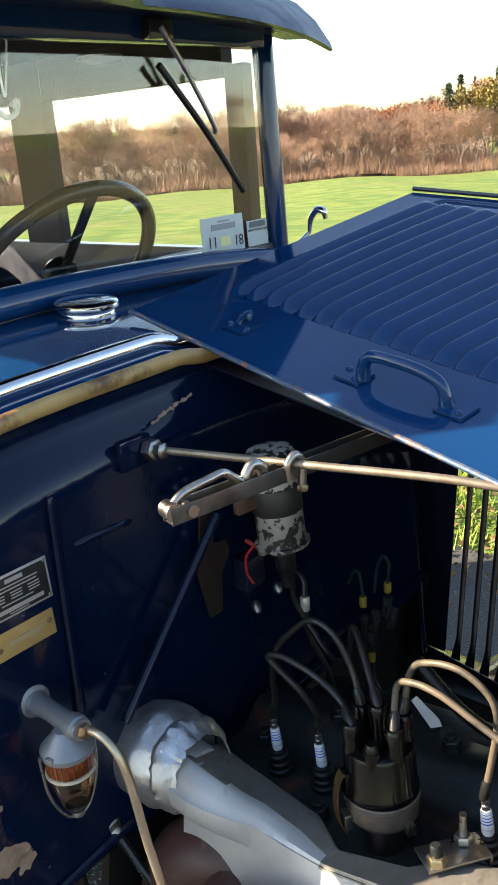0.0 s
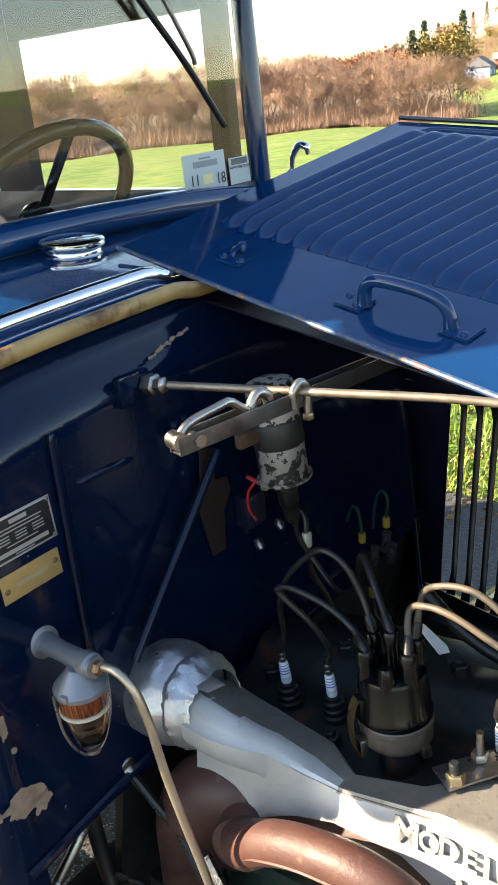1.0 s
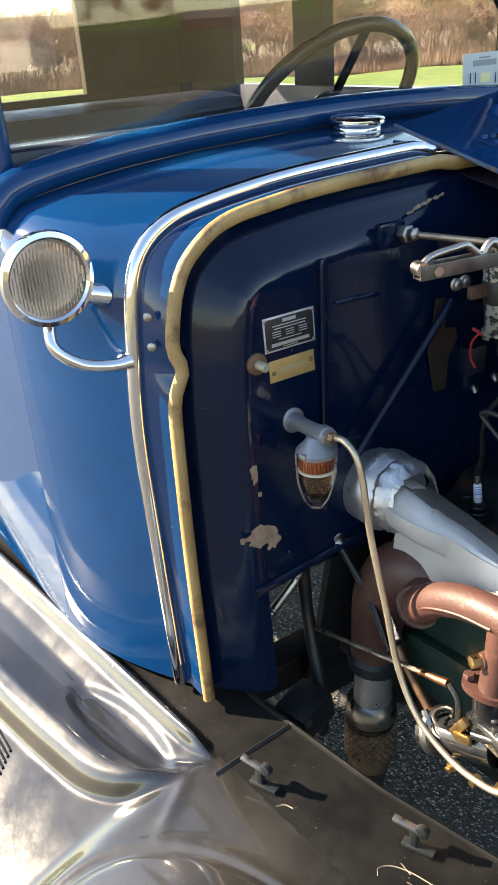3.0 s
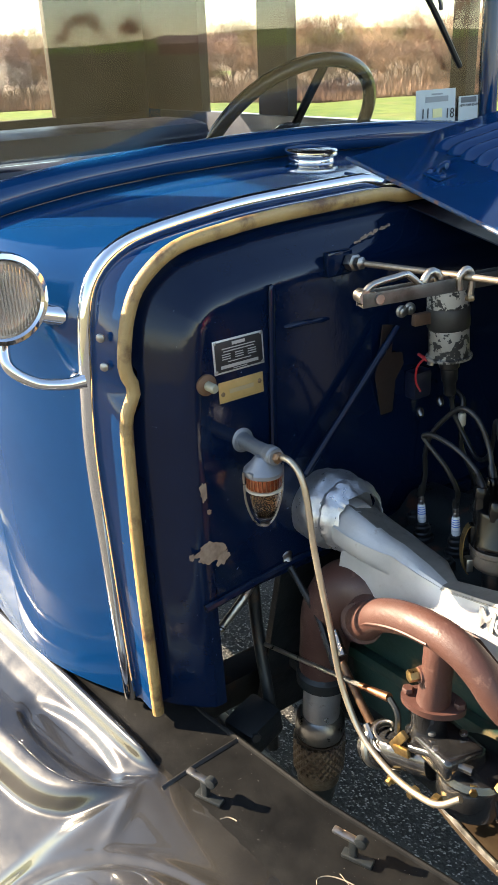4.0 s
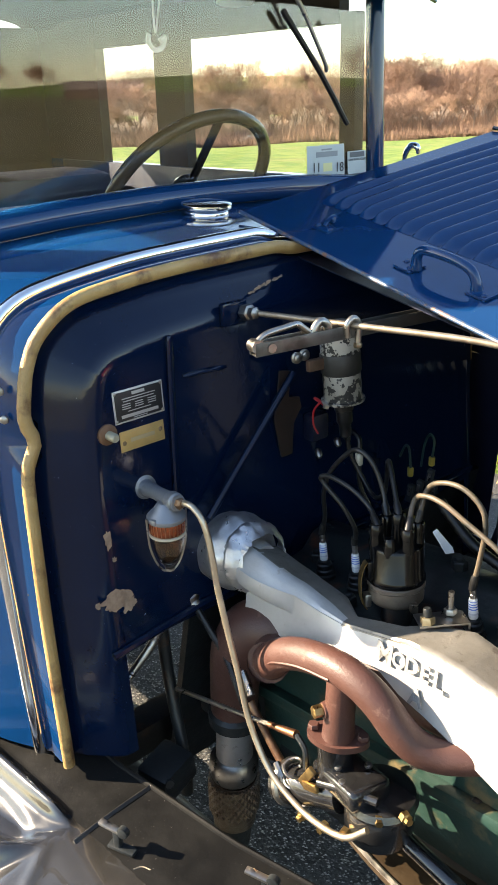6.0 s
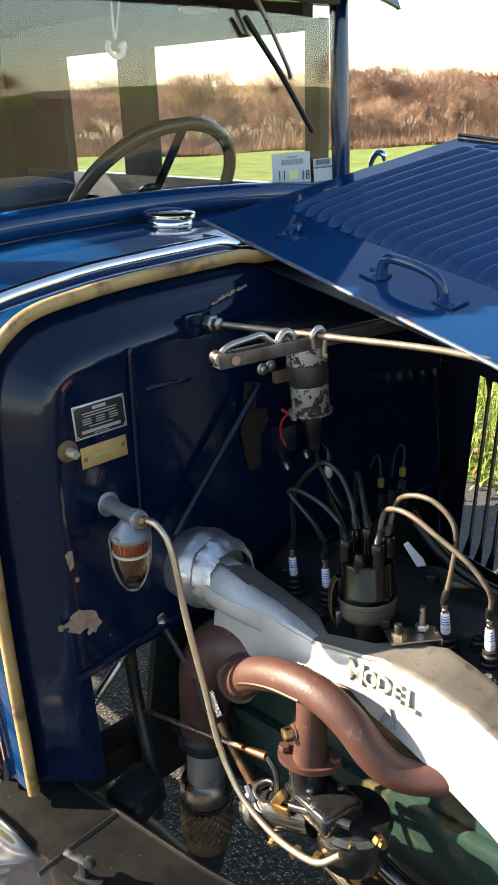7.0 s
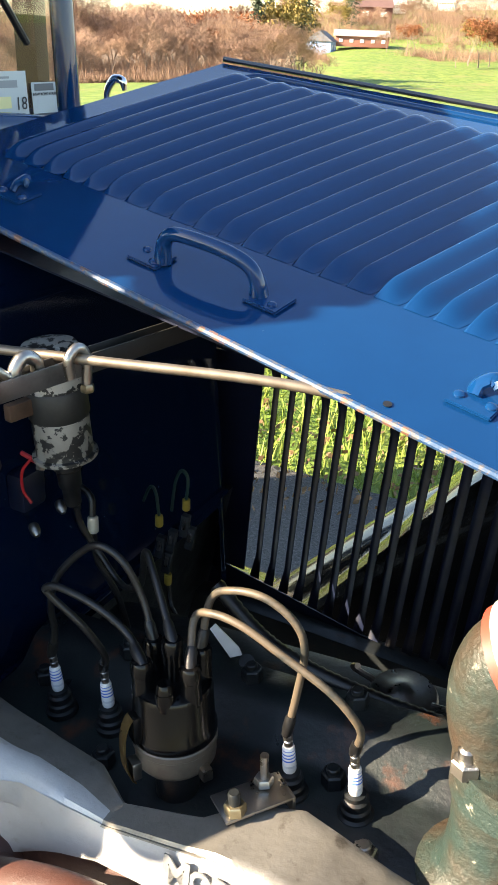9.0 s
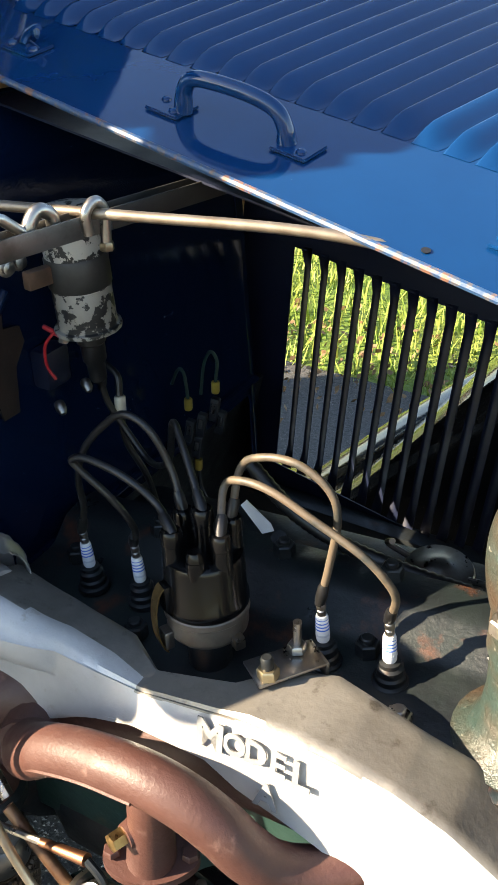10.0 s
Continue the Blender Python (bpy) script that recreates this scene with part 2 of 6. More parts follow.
# ---------------------------------------------------------------- ground and distance
def terrain_height(x, y):
    r = math.hypot(x, y)
    az = math.degrees(math.atan2(-x, y))
    low = -0.044 * min(max(r - 4, 0), 130) - 0.010 * max(min(r - 134, 400), 0)
    slope = max(0.0, min(1.0, (27 - az) / 5)) if az < 60 else 0.4
    ahead = max(0.0, min(1.0, (4 - az) / 8)) if az > -150 else 0.0
    rise = slope * (0.055 * max(min(r - 150, 130), 0) + 0.12 * max(min(r - 280, 130), 0) + 0.03 * max(r - 410, 0))
    back = (1 - slope) * 0.022 * max(r - 300, 0)
    lump = 0.0 if r < 12 else min(1, (r - 12) / 40) * (0.35 * math.sin(x * 0.09 + 1) * math.cos(y * 0.07) + 0.18 * math.sin(x * 0.23 + y * 0.17))
    far = 0.034 * max(min(r - 60, 300), 0) + 0.045 * max(min(r - 1500, 1200), 0) * (0.75 + 0.25 * math.sin(az * 0.21))
    return low + (1 - ahead) * min(rise + back, 90) + ahead * far + lump


bm = bmesh.new()
rings = []
radii = [0.0] + list(np.geomspace(1.5, 3000, 70))
for r in radii[1:]:
    rings.append([bm.verts.new((r * math.sin(a), r * math.cos(a), terrain_height(r * math.sin(a), r * math.cos(a)))) for a in np.linspace(0, 2 * math.pi, 160, endpoint=False)])
mid = bm.verts.new((0, 0, 0))
for k in range(160):
    bm.faces.new((mid, rings[0][(k + 1) % 160], rings[0][k]))
    for a, b in zip(rings, rings[1:]):
        bm.faces.new((a[k], a[(k + 1) % 160], b[(k + 1) % 160], b[k]))
ground = tagged(part("ground", bm, GRASS), "bright green meadow that falls away from the drive", "grass", kind="structure")

STUBBLE = mat("mown_stubble", (0.100, 0.092, 0.034), 0.85, 0, (0.150, 0.120, 0.055), 0.5, 0.9, 0.04, 7, third=(0.06, 0.075, 0.02), third_scale=0.09)
bm = sheet([[(-r * math.sin(radians(a)), r * math.cos(radians(a)), terrain_height(-r * math.sin(radians(a)), r * math.cos(radians(a))) + 0.04 + 0.0012 * r) for a in np.linspace(-14, -215, 150)] for r in np.geomspace(11, 1400, 60)])
tagged(part("mown_field", bm, STUBBLE), "brown-green mown field ahead of the car", "field", kind="structure")
rows = []
for t in np.linspace(0, 1, 60):
    row = []
    for x in np.linspace(16, -6, 100):
        y = -9 + (10.78 + 12 * max(0.0, min(1.0, (x - 1.0) / 2.5))) * t
        out = max(0.0, math.hypot(x, y) - 4)
        row.append((x, y, terrain_height(x, y) + 0.012 + 0.003 * min(out, 12) + 0.004 * noise.noise((x * 3, y * 3, 0))))
    rows.append(row)
bm = sheet(rows)
drive = tagged(part("driveway", bm, ASPHALT), "dark grey asphalt drive with pale stone chips", "driveway", kind="structure")

# ---------------------------------------------------------------- car body
CHROME_LINE = [(-.503, .527), (-.507, .759), (-.509, .919), (-.502, 1.022), (-.491, 1.110), (-.474, 1.152), (-.439, 1.181), (-.391, 1.196), (-.298, 1.210), (-.199, 1.217), (0, 1.222)]
LACE_LINE = [(-.490, .529), (-.489, .733), (-.486, .858), (-.482, .960), (-.477, .990), (-.464, 1.017), (-.473, 1.046), (-.467, 1.085), (-.458, 1.115), (-.438, 1.148), (-.390, 1.181), (-.316, 1.194), (-.238, 1.201), (-.125, 1.205), (0, 1.207)]
REAR_LINE = [(-.580, .527), (-.581, .80), (-.582, 1.02), (-.582, 1.09), (-.577, 1.140), (-.560, 1.175), (-.520, 1.198), (-.40, 1.216), (-.30, 1.224), (-.20, 1.229), (0, 1.233)]


def crown(y, z):
    return (1 - min(1, abs(y) / 0.46) ** 2) * max(0.0, min(1.0, (z - 1.1) / 0.08))


def chrome_x(z, y=9.0):
    return -0.105 - 0.038 * (z - 0.526) + 0.023 * crown(y, z)


def lace_x(z, y=9.0):
    return -0.050 - 0.050 * (z - 0.53) + 0.017 * crown(y, z)


def wall_x(z):
    return -0.030 - 0.06 * (z - 1.0)


NSEC = 161
chrome_o = interp(both(CHROME_LINE), NSEC)
rear_o = interp(both(REAR_LINE), NSEC)
lace_o = interp(both(LACE_LINE), NSEC)


def inset(line, d):
    """The outline drawn in towards the middle of the firewall."""
    out = []
    for k, (y, z) in enumerate(line):
        a, b = line[max(k - 1, 0)], line[min(k + 1, len(line) - 1)]
        ty, tz = b[0] - a[0], b[1] - a[1]
        l = math.hypot(ty, tz) or 1
        out.append((y + d * tz / l, z - d * ty / l))
    return out


def dip(y, depth=0.012):
    """How far the trim lies lower where the folded panel rests over it."""
    t = max(0.0, min(1.0, (y + 0.055) / 0.044))
    return depth * t * t * (3 - 2 * t)


body = thing("car_body", (-0.6, 0, 0.0), "dark navy blue vintage car body with chrome cowl trim", "car")

# cowl skin, from the trim back to the windscreen
rows = []
for t in np.linspace(0, 1, 26):
    row = []
    for (y0, z0), (y1, z1) in zip(chrome_o, rear_o):
        s = 1 - (1 - t) ** 1.8
        x = chrome_x(z0, y0) - 0.006 + (-0.335 - chrome_x(z0, y0)) * t
        row.append((x, y0 + (y1 - y0) * s, z0 - 0.004 + (z1 - z0 + 0.004) * s))
    rows.append(row)
cowl = part("cowl", sheet(rows, 0.002), NAVY, body)

for side_o in ([p for p in rear_o if p[0] < 0 and p[1] < 1.172], [p for p in rear_o if p[0] > 0 and p[1] < 1.172]):
    part("body_side", sheet([[(x, y, z) for y, z in side_o] for x in np.linspace(-.334, -1.10, 20)], 0.002), NAVY, body)

# raised bead at the foot of the windscreen
bead = [(-0.350 - 0.006 * math.cos(y * 2.5), y * 1.005, z + 0.020) for y, z in rear_o if z > 1.15]
part("cowl_bead", tube(bead, 0.023, 16, 2, True), NAVY, body)

# chrome trim and the seat between trim and lacing
part("cowl_trim", tube([(chrome_x(z, y), y, z - dip(y)) for y, z in chrome_o], 0.0105, 12, 1), CHROME, body, "polished chrome strip round the cowl")
rows = [[(chrome_x(z, y) + 0.004, y, z - 0.004 - dip(y)) for y, z in inset(chrome_o, 0.006)],
        [(chrome_x(z, y) + 0.014, y, z - dip(y)) for y, z in inset(chrome_o, 0.010)],
        [(lace_x(z, y) - 0.010, y, z - dip(y)) for y, z in inset(lace_o, -0.004)],
        [(lace_x(z, y) + 0.004, y, z - dip(y)) for y, z in inset(lace_o, 0.004)]]
part("hood_seat", sheet(rows, 0.002), NAVY, body)

# woven lacing, a flattened webbing with a cross weave
LACING = mat("yellowed_lacing", (0.42, 0.27, 0.105), 0.42, 0, (0.30, 0.18, 0.065), 16, 0.9, 0.0012, 420, third=(0.12, 0.055, 0.022), third_scale=20, third_lo=0.51, third_hi=0.66)
part("lacing", tube([(lace_x(z, y) + 0.003, y, z - dip(y, 0.007)) for y, z in lace_o], 0.0105, 20, 1, flat=0.8), LACING, body, "yellowed woven hood lacing")

# firewall: rolled edge round the rim, then a flat plate down to its lower lip
def ease(t):
    t = max(0.0, min(1.0, t))
    return t * t * (3 - 2 * t)


LACE_SMOOTH = [p for p in LACE_LINE if p[1] not in (.990, 1.017, 1.046)]
smooth_o = interp(both(LACE_SMOOTH[:4] + [(-.479, 1.005), (-.474, 1.046)] + LACE_SMOOTH[4:]), NSEC)
rim = []
for d in (0.008, 0.012, 0.017, 0.022, 0.028, 0.034, 0.041, 0.050, 0.060, 0.070, 0.080, 0.090):
    rim.append([(lace_x(z, y) + (wall_x(z) - lace_x(z, y)) * ease((d - 0.014) / 0.064) - 0.012 * math.exp(-((d - 0.017) / 0.006) ** 2), y, max(z, 0.53)) for y, z in inset(lace_o if d < 0.018 else smooth_o, d)])
firewall = part("firewall", sheet(rim[::-1], 0.002), NAVY_SHADED_DUSTY, body)
arch = [(y, z) for y, z in inset(lace_o, 0.0885) if z > 0.95]
ay, az = [p[0] for p in arch], [p[1] for p in arch]
cols = np.linspace(-.3985, .3985, 60)
top = np.interp(cols, ay, az)
rows = [[(wall_x(0.70 + (zt - 0.70) * t) + 0.0005, y, 0.70 + (zt - 0.70) * t) for y, zt in zip(cols, top)] for t in np.linspace(0, 1, 30)]
part("firewall_plate", sheet(rows, 0.002), NAVY_SHADED_DUSTY, firewall)
part("lower_lip", tube([(wall_x(.70) + .002, -.420, .700), (wall_x(.7) + .002, -.267, .716), (wall_x(.7) + .002, 0, .722), (wall_x(.7) + .002, .415, .722)], 0.006, 8, 1), NAVY_SHADED_DUSTY, firewall)

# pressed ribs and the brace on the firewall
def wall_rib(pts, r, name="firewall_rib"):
    part(name, tube([(wall_x(z) + 0.0012, y, z) for y, z in pts], [r * .5] + [r] * 6 + [r * .5], 12, 4, flat=0.55), NAVY_SHADED_DUSTY, firewall)


wall_rib([(-.271, 1.121), (-.274, 1.10), (-.285, .92), (-.288, .86)], 0.0085)
wall_rib([(-.257, 1.064), (-.220, 1.063), (-.180, 1.060)], 0.0045)
part("brace_rod", tube([(-.006, -.074, 1.032), (.000, -.250, .857)], 0.0056, 12), NAVY_SHADED_DUSTY, body, "navy diagonal brace on the firewall")

# body sides, sill, roof and windows
def wall_with_windows(name, x_edges, z_edges, holes, y, thick, parent, material):
    """A flat upright panel in x and z made of solid fields between openings, each a part."""
    for i in range(len(x_edges) - 1):
        j = 0
        while j < len(z_edges) - 1:
            if (i, j) in holes:
                j += 1
                continue
            sx, sz = x_edges[i + 1] - x_edges[i], z_edges[j + 1] - z_edges[j]
            part(name[j], box((abs(sx) - .002, thick, sz), Matrix.Translation(((x_edges[i] + x_edges[i + 1]) / 2, y, z_edges[j] + sz / 2)), 0.0), LINING if j and y > 0 else material, parent, smooth=False)
            j += 1


for sgn in (-1, 1):
    wall_with_windows(("door_panel", "window_post", "roof_rail"), (-0.385, -0.50, -1.045, -1.175, -1.46, -1.80), (0.53, 1.235, 1.545, 1.66), {(1, 1), (3, 1), (0, 1), (0, 2)}, sgn * 0.5615, 0.03, body, NAVY)
    part("pillar", tube([(-.385, sgn * .540, 1.225), (-.40, sgn * .542, 1.64)], 0.020, 10), NAVY, body)
    part("door_post", box((.045, .03, .33), (-.475, sgn * .56, 1.40), 0.004), LINING, body)
    part("sill_bead", tube([(-.125, sgn * .506, .537), (-.30, sgn * .556, .540), (-.9, sgn * .580, .540)], [.004, .009, .010], 10), NAVY, body)
part("door_lining", box((1.30, .006, .70), (-1.05, .5425, .885), 0.002), NAVY_INNER, body, "dark door lining")
part("dash", box((.10, 1.06, .06), (-.43, 0, 1.225), 0.01), NAVY_INNER, body)
part("rear_wall", box((.03, 1.12, .72), (-1.80, 0, .87), 0.004), LINING, body)
part("rear_wall", box((.03, .36, .40), (-1.80, -.40, 1.42), 0.004), LINING, body)
part("rear_wall", box((.03, .36, .40), (-1.80, .40, 1.42), 0.004), LINING, body)
part("bench_seat", box((.25, 1.0, .55), (-1.45, 0, .95), 0.05), NAVY_INNER, body)
def roof_front(y):
    """How far forward roof and visor reach: straight in the middle, rounded back towards the pillars."""
    if y > 0:
        return -0.17 - 0.33 * y * y
    # right half, out of view: reach set to shape the shadow on the hood
    return -0.125 - 0.60 * y * y - 1.8 * max(0.0, -y - 0.47)


roof_rows = [[(min(x, roof_front(0.60 * math.sin(a))), 0.60 * math.sin(a) * (1 if x > -1.7 else 0.97), 1.635 + 0.085 * math.cos(a) ** 0.7 * (0.75 + 0.25 * math.sin(min(1, (x + 1.9) / 1.2) * 1.57))) for a in np.linspace(-1.55, 1.55, 25)] for x in np.linspace(-.40, -1.86, 14)]
part("roof", sheet(roof_rows[::-1], 0.02), NAVY, body)
part("headliner", sheet([[(p[0], p[1] * .93, p[2] - .026) for p in row] for row in roof_rows], 0.004), LINING, body, "dark brown cloth headliner")
part("windscreen_header", box((.04, 1.06, .05), (-.400, 0, 1.605), 0.006), NAVY, body)
# sun visor, in a darker, duller navy than the body
vis = []
for k, (x, z) in enumerate(((-.40, 1.690), (-.34, 1.672), (-.28, 1.640), (-.235, 1.603), (-.225, 1.590), (-.235, 1.588), (-.30, 1.612), (-.39, 1.618))):
    vis.append([(-.40 + (x + .40) * max(.03, (roof_front(s * 0.60) + .40) / .175), s * 0.600, z - 0.022 * abs(s) ** 3) for s in np.linspace(-1, 1, 25)])
part("sun_visor", sheet(vis[::-1]), mat("dull_navy_visor", (.0022, .010, .040), .34, 0, (.003, .014, .052), 7, .7, .0004, 40, rough_var=.1, spec=.3), body, "dull navy sun visor")

GLASS = bpy.data.materials.new("window_glass")
GLASS.use_nodes = True
gb = GLASS.node_tree.nodes["Principled BSDF"]
gb.inputs["Base Color"].default_value = (0.94, 0.96, 0.93, 1)
gb.inputs["Roughness"].default_value, gb.inputs["Transmission Weight"].default_value, gb.inputs["IOR"].default_value = 0.0, 1.0, 1.5
glass = part("windscreen_glass", box((.005, 1.07, .34), pose(-.392, 0, 1.430), 0), GLASS, body)
glass.visible_shadow = False

# ---------------------------------------------------------------- folded hood side panel, lying on the closed half
HC = Vector((-.205, .004, 1.239))
HE1 = Vector((.3532, -.0447, -.0662))
HE2 = Vector((.114, .518, .098))
HN = HE1.cross(HE2).normalized()


def hood_at(u, v, lift=0.0):
    """A place on the panel; u runs forward along the edge, v up to the hinge."""
    w = v * (1 + 0.22 * u)
    swell = 0.007 * math.sin(max(0, min(1, v)) * 3.1416) * min(1, max(0, u) / 0.35)
    return HC + HE1 * u + HE2 * w + HN * (swell + lift)


def step(t, w=0.02):
    return max(0.0, min(1.0, t / w + 0.5))


U_END = 2.36
hood = thing("hood_side_panel", (0.2, 0.25, 1.20), "navy blue louvred hood side panel folded back, rust along its edge", "car hood")
rows = [[hood_at(u, v) for u in np.linspace(0, U_END, 90)] for v in np.linspace(0, 1, 40)]
panel = part("panel_skin", sheet(rows, 0.0015), NAVY, hood)
part("crease_bead", tube([hood_at(0.172, v, 0.0002) for v in np.linspace(0.21, 0.92, 20)] + [hood_at(0.185, 0.945, 0.0002), hood_at(0.23, 0.953, 0.0002)] + [hood_at(u, 0.953 - 0.012 * u, 0.0002) for u in np.linspace(0.35, U_END, 20)], 0.0040, 10, 1), NAVY, hood)
part("rolled_edge", tube([hood_at(u, 0.0) for u in np.linspace(0, U_END, 40)], 0.0032, 8, 2), RUST_EDGE, hood, "chipped rusty rolled edge")
part("hinge_rod", tube([hood_at(-0.01, 1.012, 0.004), hood_at(U_END, 1.012, 0.004)], 0.0035, 8), BLACK, hood)

LOUVRES = 26
for k in range(LOUVRES):
    rows = []
    nv = 30
    for i in range(nv):
        q = i / (nv - 1)
        q = q * 0.4 + 0.6 * (0.5 - 0.5 * math.cos(q * 3.14159))
        ua = 0.214 + 0.0765 * k
        ub = 0.200 + 0.0855 * k
        v = 0.192 + (max(0.80, 0.925 - 0.062 * ub) - 0.192) * q
        end = math.sin(min(1, q / 0.070, (1 - q) / 0.055) * 1.5708) ** 0.8
        row = []
        for j in range(14):
            s = (0, .03, .06, .085, .11, .15, .22, .32, .43, .55, .67, .79, .90, 1.0)[j]
            h = 0.0105 * end * (math.sin(s / 0.10 * 1.5708) if s <= 0.10 else 0.5 + 0.5 * math.cos(((s - 0.10) / 0.90) ** 1.12 * 3.1416))
            row.append(hood_at(ua + (ub - ua) * q + (s - 0.5) * (0.82 + 0.18 * end) * 0.0775, v, 0.0004 + h))
        rows.append(row)
    part("louvre", sheet(rows), NAVY, hood)

# the top half that the panel is folded over, and the closed left half
bm = sheet([[hood_at(u, 1.0, -0.012) * (1 - t) + Vector((-.19 + .355 * u, .030, 1.205 - .075 * u)) * t - Vector((0, 0, .03 * math.sin(t * 3.1416))) for u in np.linspace(0, U_END, 30)] for t in np.linspace(0, 1, 12)], 0.002)
part("folded_top", bm, NAVY, hood)

def foot(u, v, du, dv, name="foot_plate"):
    m = [hood_at(u + a * du, (v + b * dv), 0.0005) for a, b in ((-1, -1), (1, -1), (1, 1), (-1, 1))]
    g = bmesh.new()
    lo = [g.verts.new(p) for p in m]
    hi = [g.verts.new(p + HN * 0.003) for p in m]
    g.faces.new(lo[::-1])
    g.faces.new(hi)
    for i in range(4):
        g.faces.new((lo[i], lo[(i + 1) % 4], hi[(i + 1) % 4], hi[i]))
    bmesh.ops.bevel(g, geom=g.edges[:], offset=0.0012, segments=2, affect="EDGES")
    return part(name, g, NAVY, handle)


handle = part("hood_handle", tube([hood_at(0.945, 0.085, 0.002), hood_at(0.947, 0.087, 0.020), hood_at(0.968, 0.090, 0.030), hood_at(1.03, 0.092, 0.033), hood_at(1.12, 0.096, 0.032), hood_at(1.18, 0.099, 0.026), hood_at(1.205, 0.100, 0.014), hood_at(1.212, 0.100, 0.002)], [.0085, .0070, .0066, .0066, .0066, .0066, .0070, .0088], 14), NAVY, hood, "curved grab handle")
for u, v in ((0.912, 0.084), (1.242, 0.100)):
    foot(u, v, 0.048, 0.022)
    for du, dv in ((-0.028, 0.008), (0.022, -0.010)):
        part("rivet", lathe([(0.0045, 0), (0.004, 0.0015), (0.002, 0.0028)], hood_at(u + du, v + dv, 0.0034), HN, 10), NAVY, handle)

for u, v, nm in ((0.415, 0.095, "hood_catch"), (1.785, 0.088, "hood_catch")):
    handle = thing(nm, hood_at(u, v), "small navy hood latch bracket with worn rusty tip", "latch", "hood latches")
    foot(u, v, 0.052, 0.026)
    part("hook", tube([hood_at(u - 0.016, v, 0.002), hood_at(u - 0.016, v + 0.010, 0.008), hood_at(u + 0.004, v + 0.016, 0.014), hood_at(u + 0.020, v + 0.012, 0.013)], [.008, .008, .007, .005], 10, flat=0.5), NAVY, handle, "curled navy hook")
    part("hook_tip", tube([hood_at(u + 0.017, v + 0.013, 0.0135), hood_at(u + 0.026, v + 0.008, 0.011)], [.0056, .003], 10, flat=0.6), RUST_EDGE, handle, "worn rusty tip")
    for du, dv in ((-0.035, -0.01), (0.035, -0.008)):
        part("rivet", lathe([(0.005, 0), (0.0045, 0.0015), (0.002, 0.003)], hood_at(u + du, v + dv, 0.0034), HN, 10), NAVY, handle)

part("bolt_hole", lathe([(.0035, 0), (.0035, .0006)], hood_at(1.655, .022, .0006), HN, 14), RUBBER, hood, "empty bolt hole")
left_hood = thing("hood_left_half", (0.2, 0.45, 0.9), "closed far half of the navy hood with open louvres", "car hood")


def left_y(x):
    return 0.475 - 0.055 * (x + 0.1)


bm = sheet([[(x, t * left_y(x), 1.190 - 0.19 * (x + .1) - (0.10 - .14 * x) * (t ** 3) - 0.10 * max(0, t - .9) * 5) for x in np.linspace(-.10, .68, 20)] for t in np.linspace(0, 1, 16)], 0.002)
part("top_panel", bm, NAVY_INNER, left_hood)


def louvre_x(k, z):
    return 0.001 + 0.0284 * k + (z - 0.53) * 0.055


def slot_top(x):
    return 0.925 - 0.16 * x


def slot_low(x):
    return 0.537 - 0.15 * x


g = bmesh.new()
NL = 22
# solid field above, below, before and behind the slots
for x0, x1, zf0, zf1 in ((-.10, .68, slot_top, lambda x: 1.03 - .1 * max(0, x)), (-.10, .68, lambda x: 0.40, slot_low)):
    sheet([[(x, left_y(x), zf0(x) + (zf1(x) - zf0(x)) * t) for x in np.linspace(x0, x1, 20)] for t in (0, 1)], 0.002, g)
for xa, xb in ((-.10, louvre_x(0, 0.7)), (louvre_x(NL, 0.7), .68)):
    sheet([[(x + (z - .7) * .055, left_y(x), z) for x in (xa, xb)] for z in (slot_low((xa + xb) / 2), slot_top((xa + xb) / 2))], 0.002, g)
part("side_skin", g, NAVY_INNER, left_hood)
for k in range(NL):
    rows = []
    for q in np.linspace(0, 1, 12):
        xm = 0.006 + 0.0284 * k
        z = slot_low(xm) + (slot_top(xm) - slot_low(xm)) * q
        end = math.sqrt(max(0.0, 1 - (1 - min(1, q / 0.05, (1 - q) / 0.05)) ** 2))
        row = []
        for s in np.linspace(0, 1, 6):
            x = louvre_x(k + 1, z) + 0.002 - s * 0.018
            row.append((x, left_y(x) + 0.018 * end * math.sin(s * 1.5708) ** 1.2, z))
        rows.append(row)
    part("louvre", sheet(rows, 0.001), NAVY_INNER, left_hood)

# ---------------------------------------------------------------- fenders and apron
def inner_y(x):
    return -0.43 + 0.16 * max(0, x + 0.02) + 0.1 * max(0, x - 0.2)


def bell(d, w):
    return math.exp(-(d / w) ** 2)


def smooth_table(ws, hs, width):
    """A table of heights with its corners rounded off."""
    q = np.linspace(-.3, 1.3, 321)
    h = np.interp(q, ws, hs)
    k = np.exp(-np.linspace(-2.5, 2.5, width) ** 2)
    return q, np.convolve(np.pad(h, width // 2, mode="edge"), k / k.sum(), "valid")


LEAF_Q, LEAF_H = smooth_table([-.3, -.12, -.06, 0, .05, .12, .30, .48, .62, .76, .88, .96, 1.0, 1.04, 1.3], [0, 0, .003, .018, .014, -.001, -.010, -.008, .004, .016, .013, .002, -.012, -.016, -.016], 11)
EDGE_X = np.linspace(-1.3, .05, 271)
EDGE_Y = np.convolve(np.pad(np.interp(EDGE_X, [-1.3, -.60, -.292, -.191, -.068, -.02, .011, .030, .036], [-.82, -.775, -.732, -.716, -.692, -.667, -.638, -.595, -.565]), 6, mode="edge"), np.ones(13) / 13, "valid")


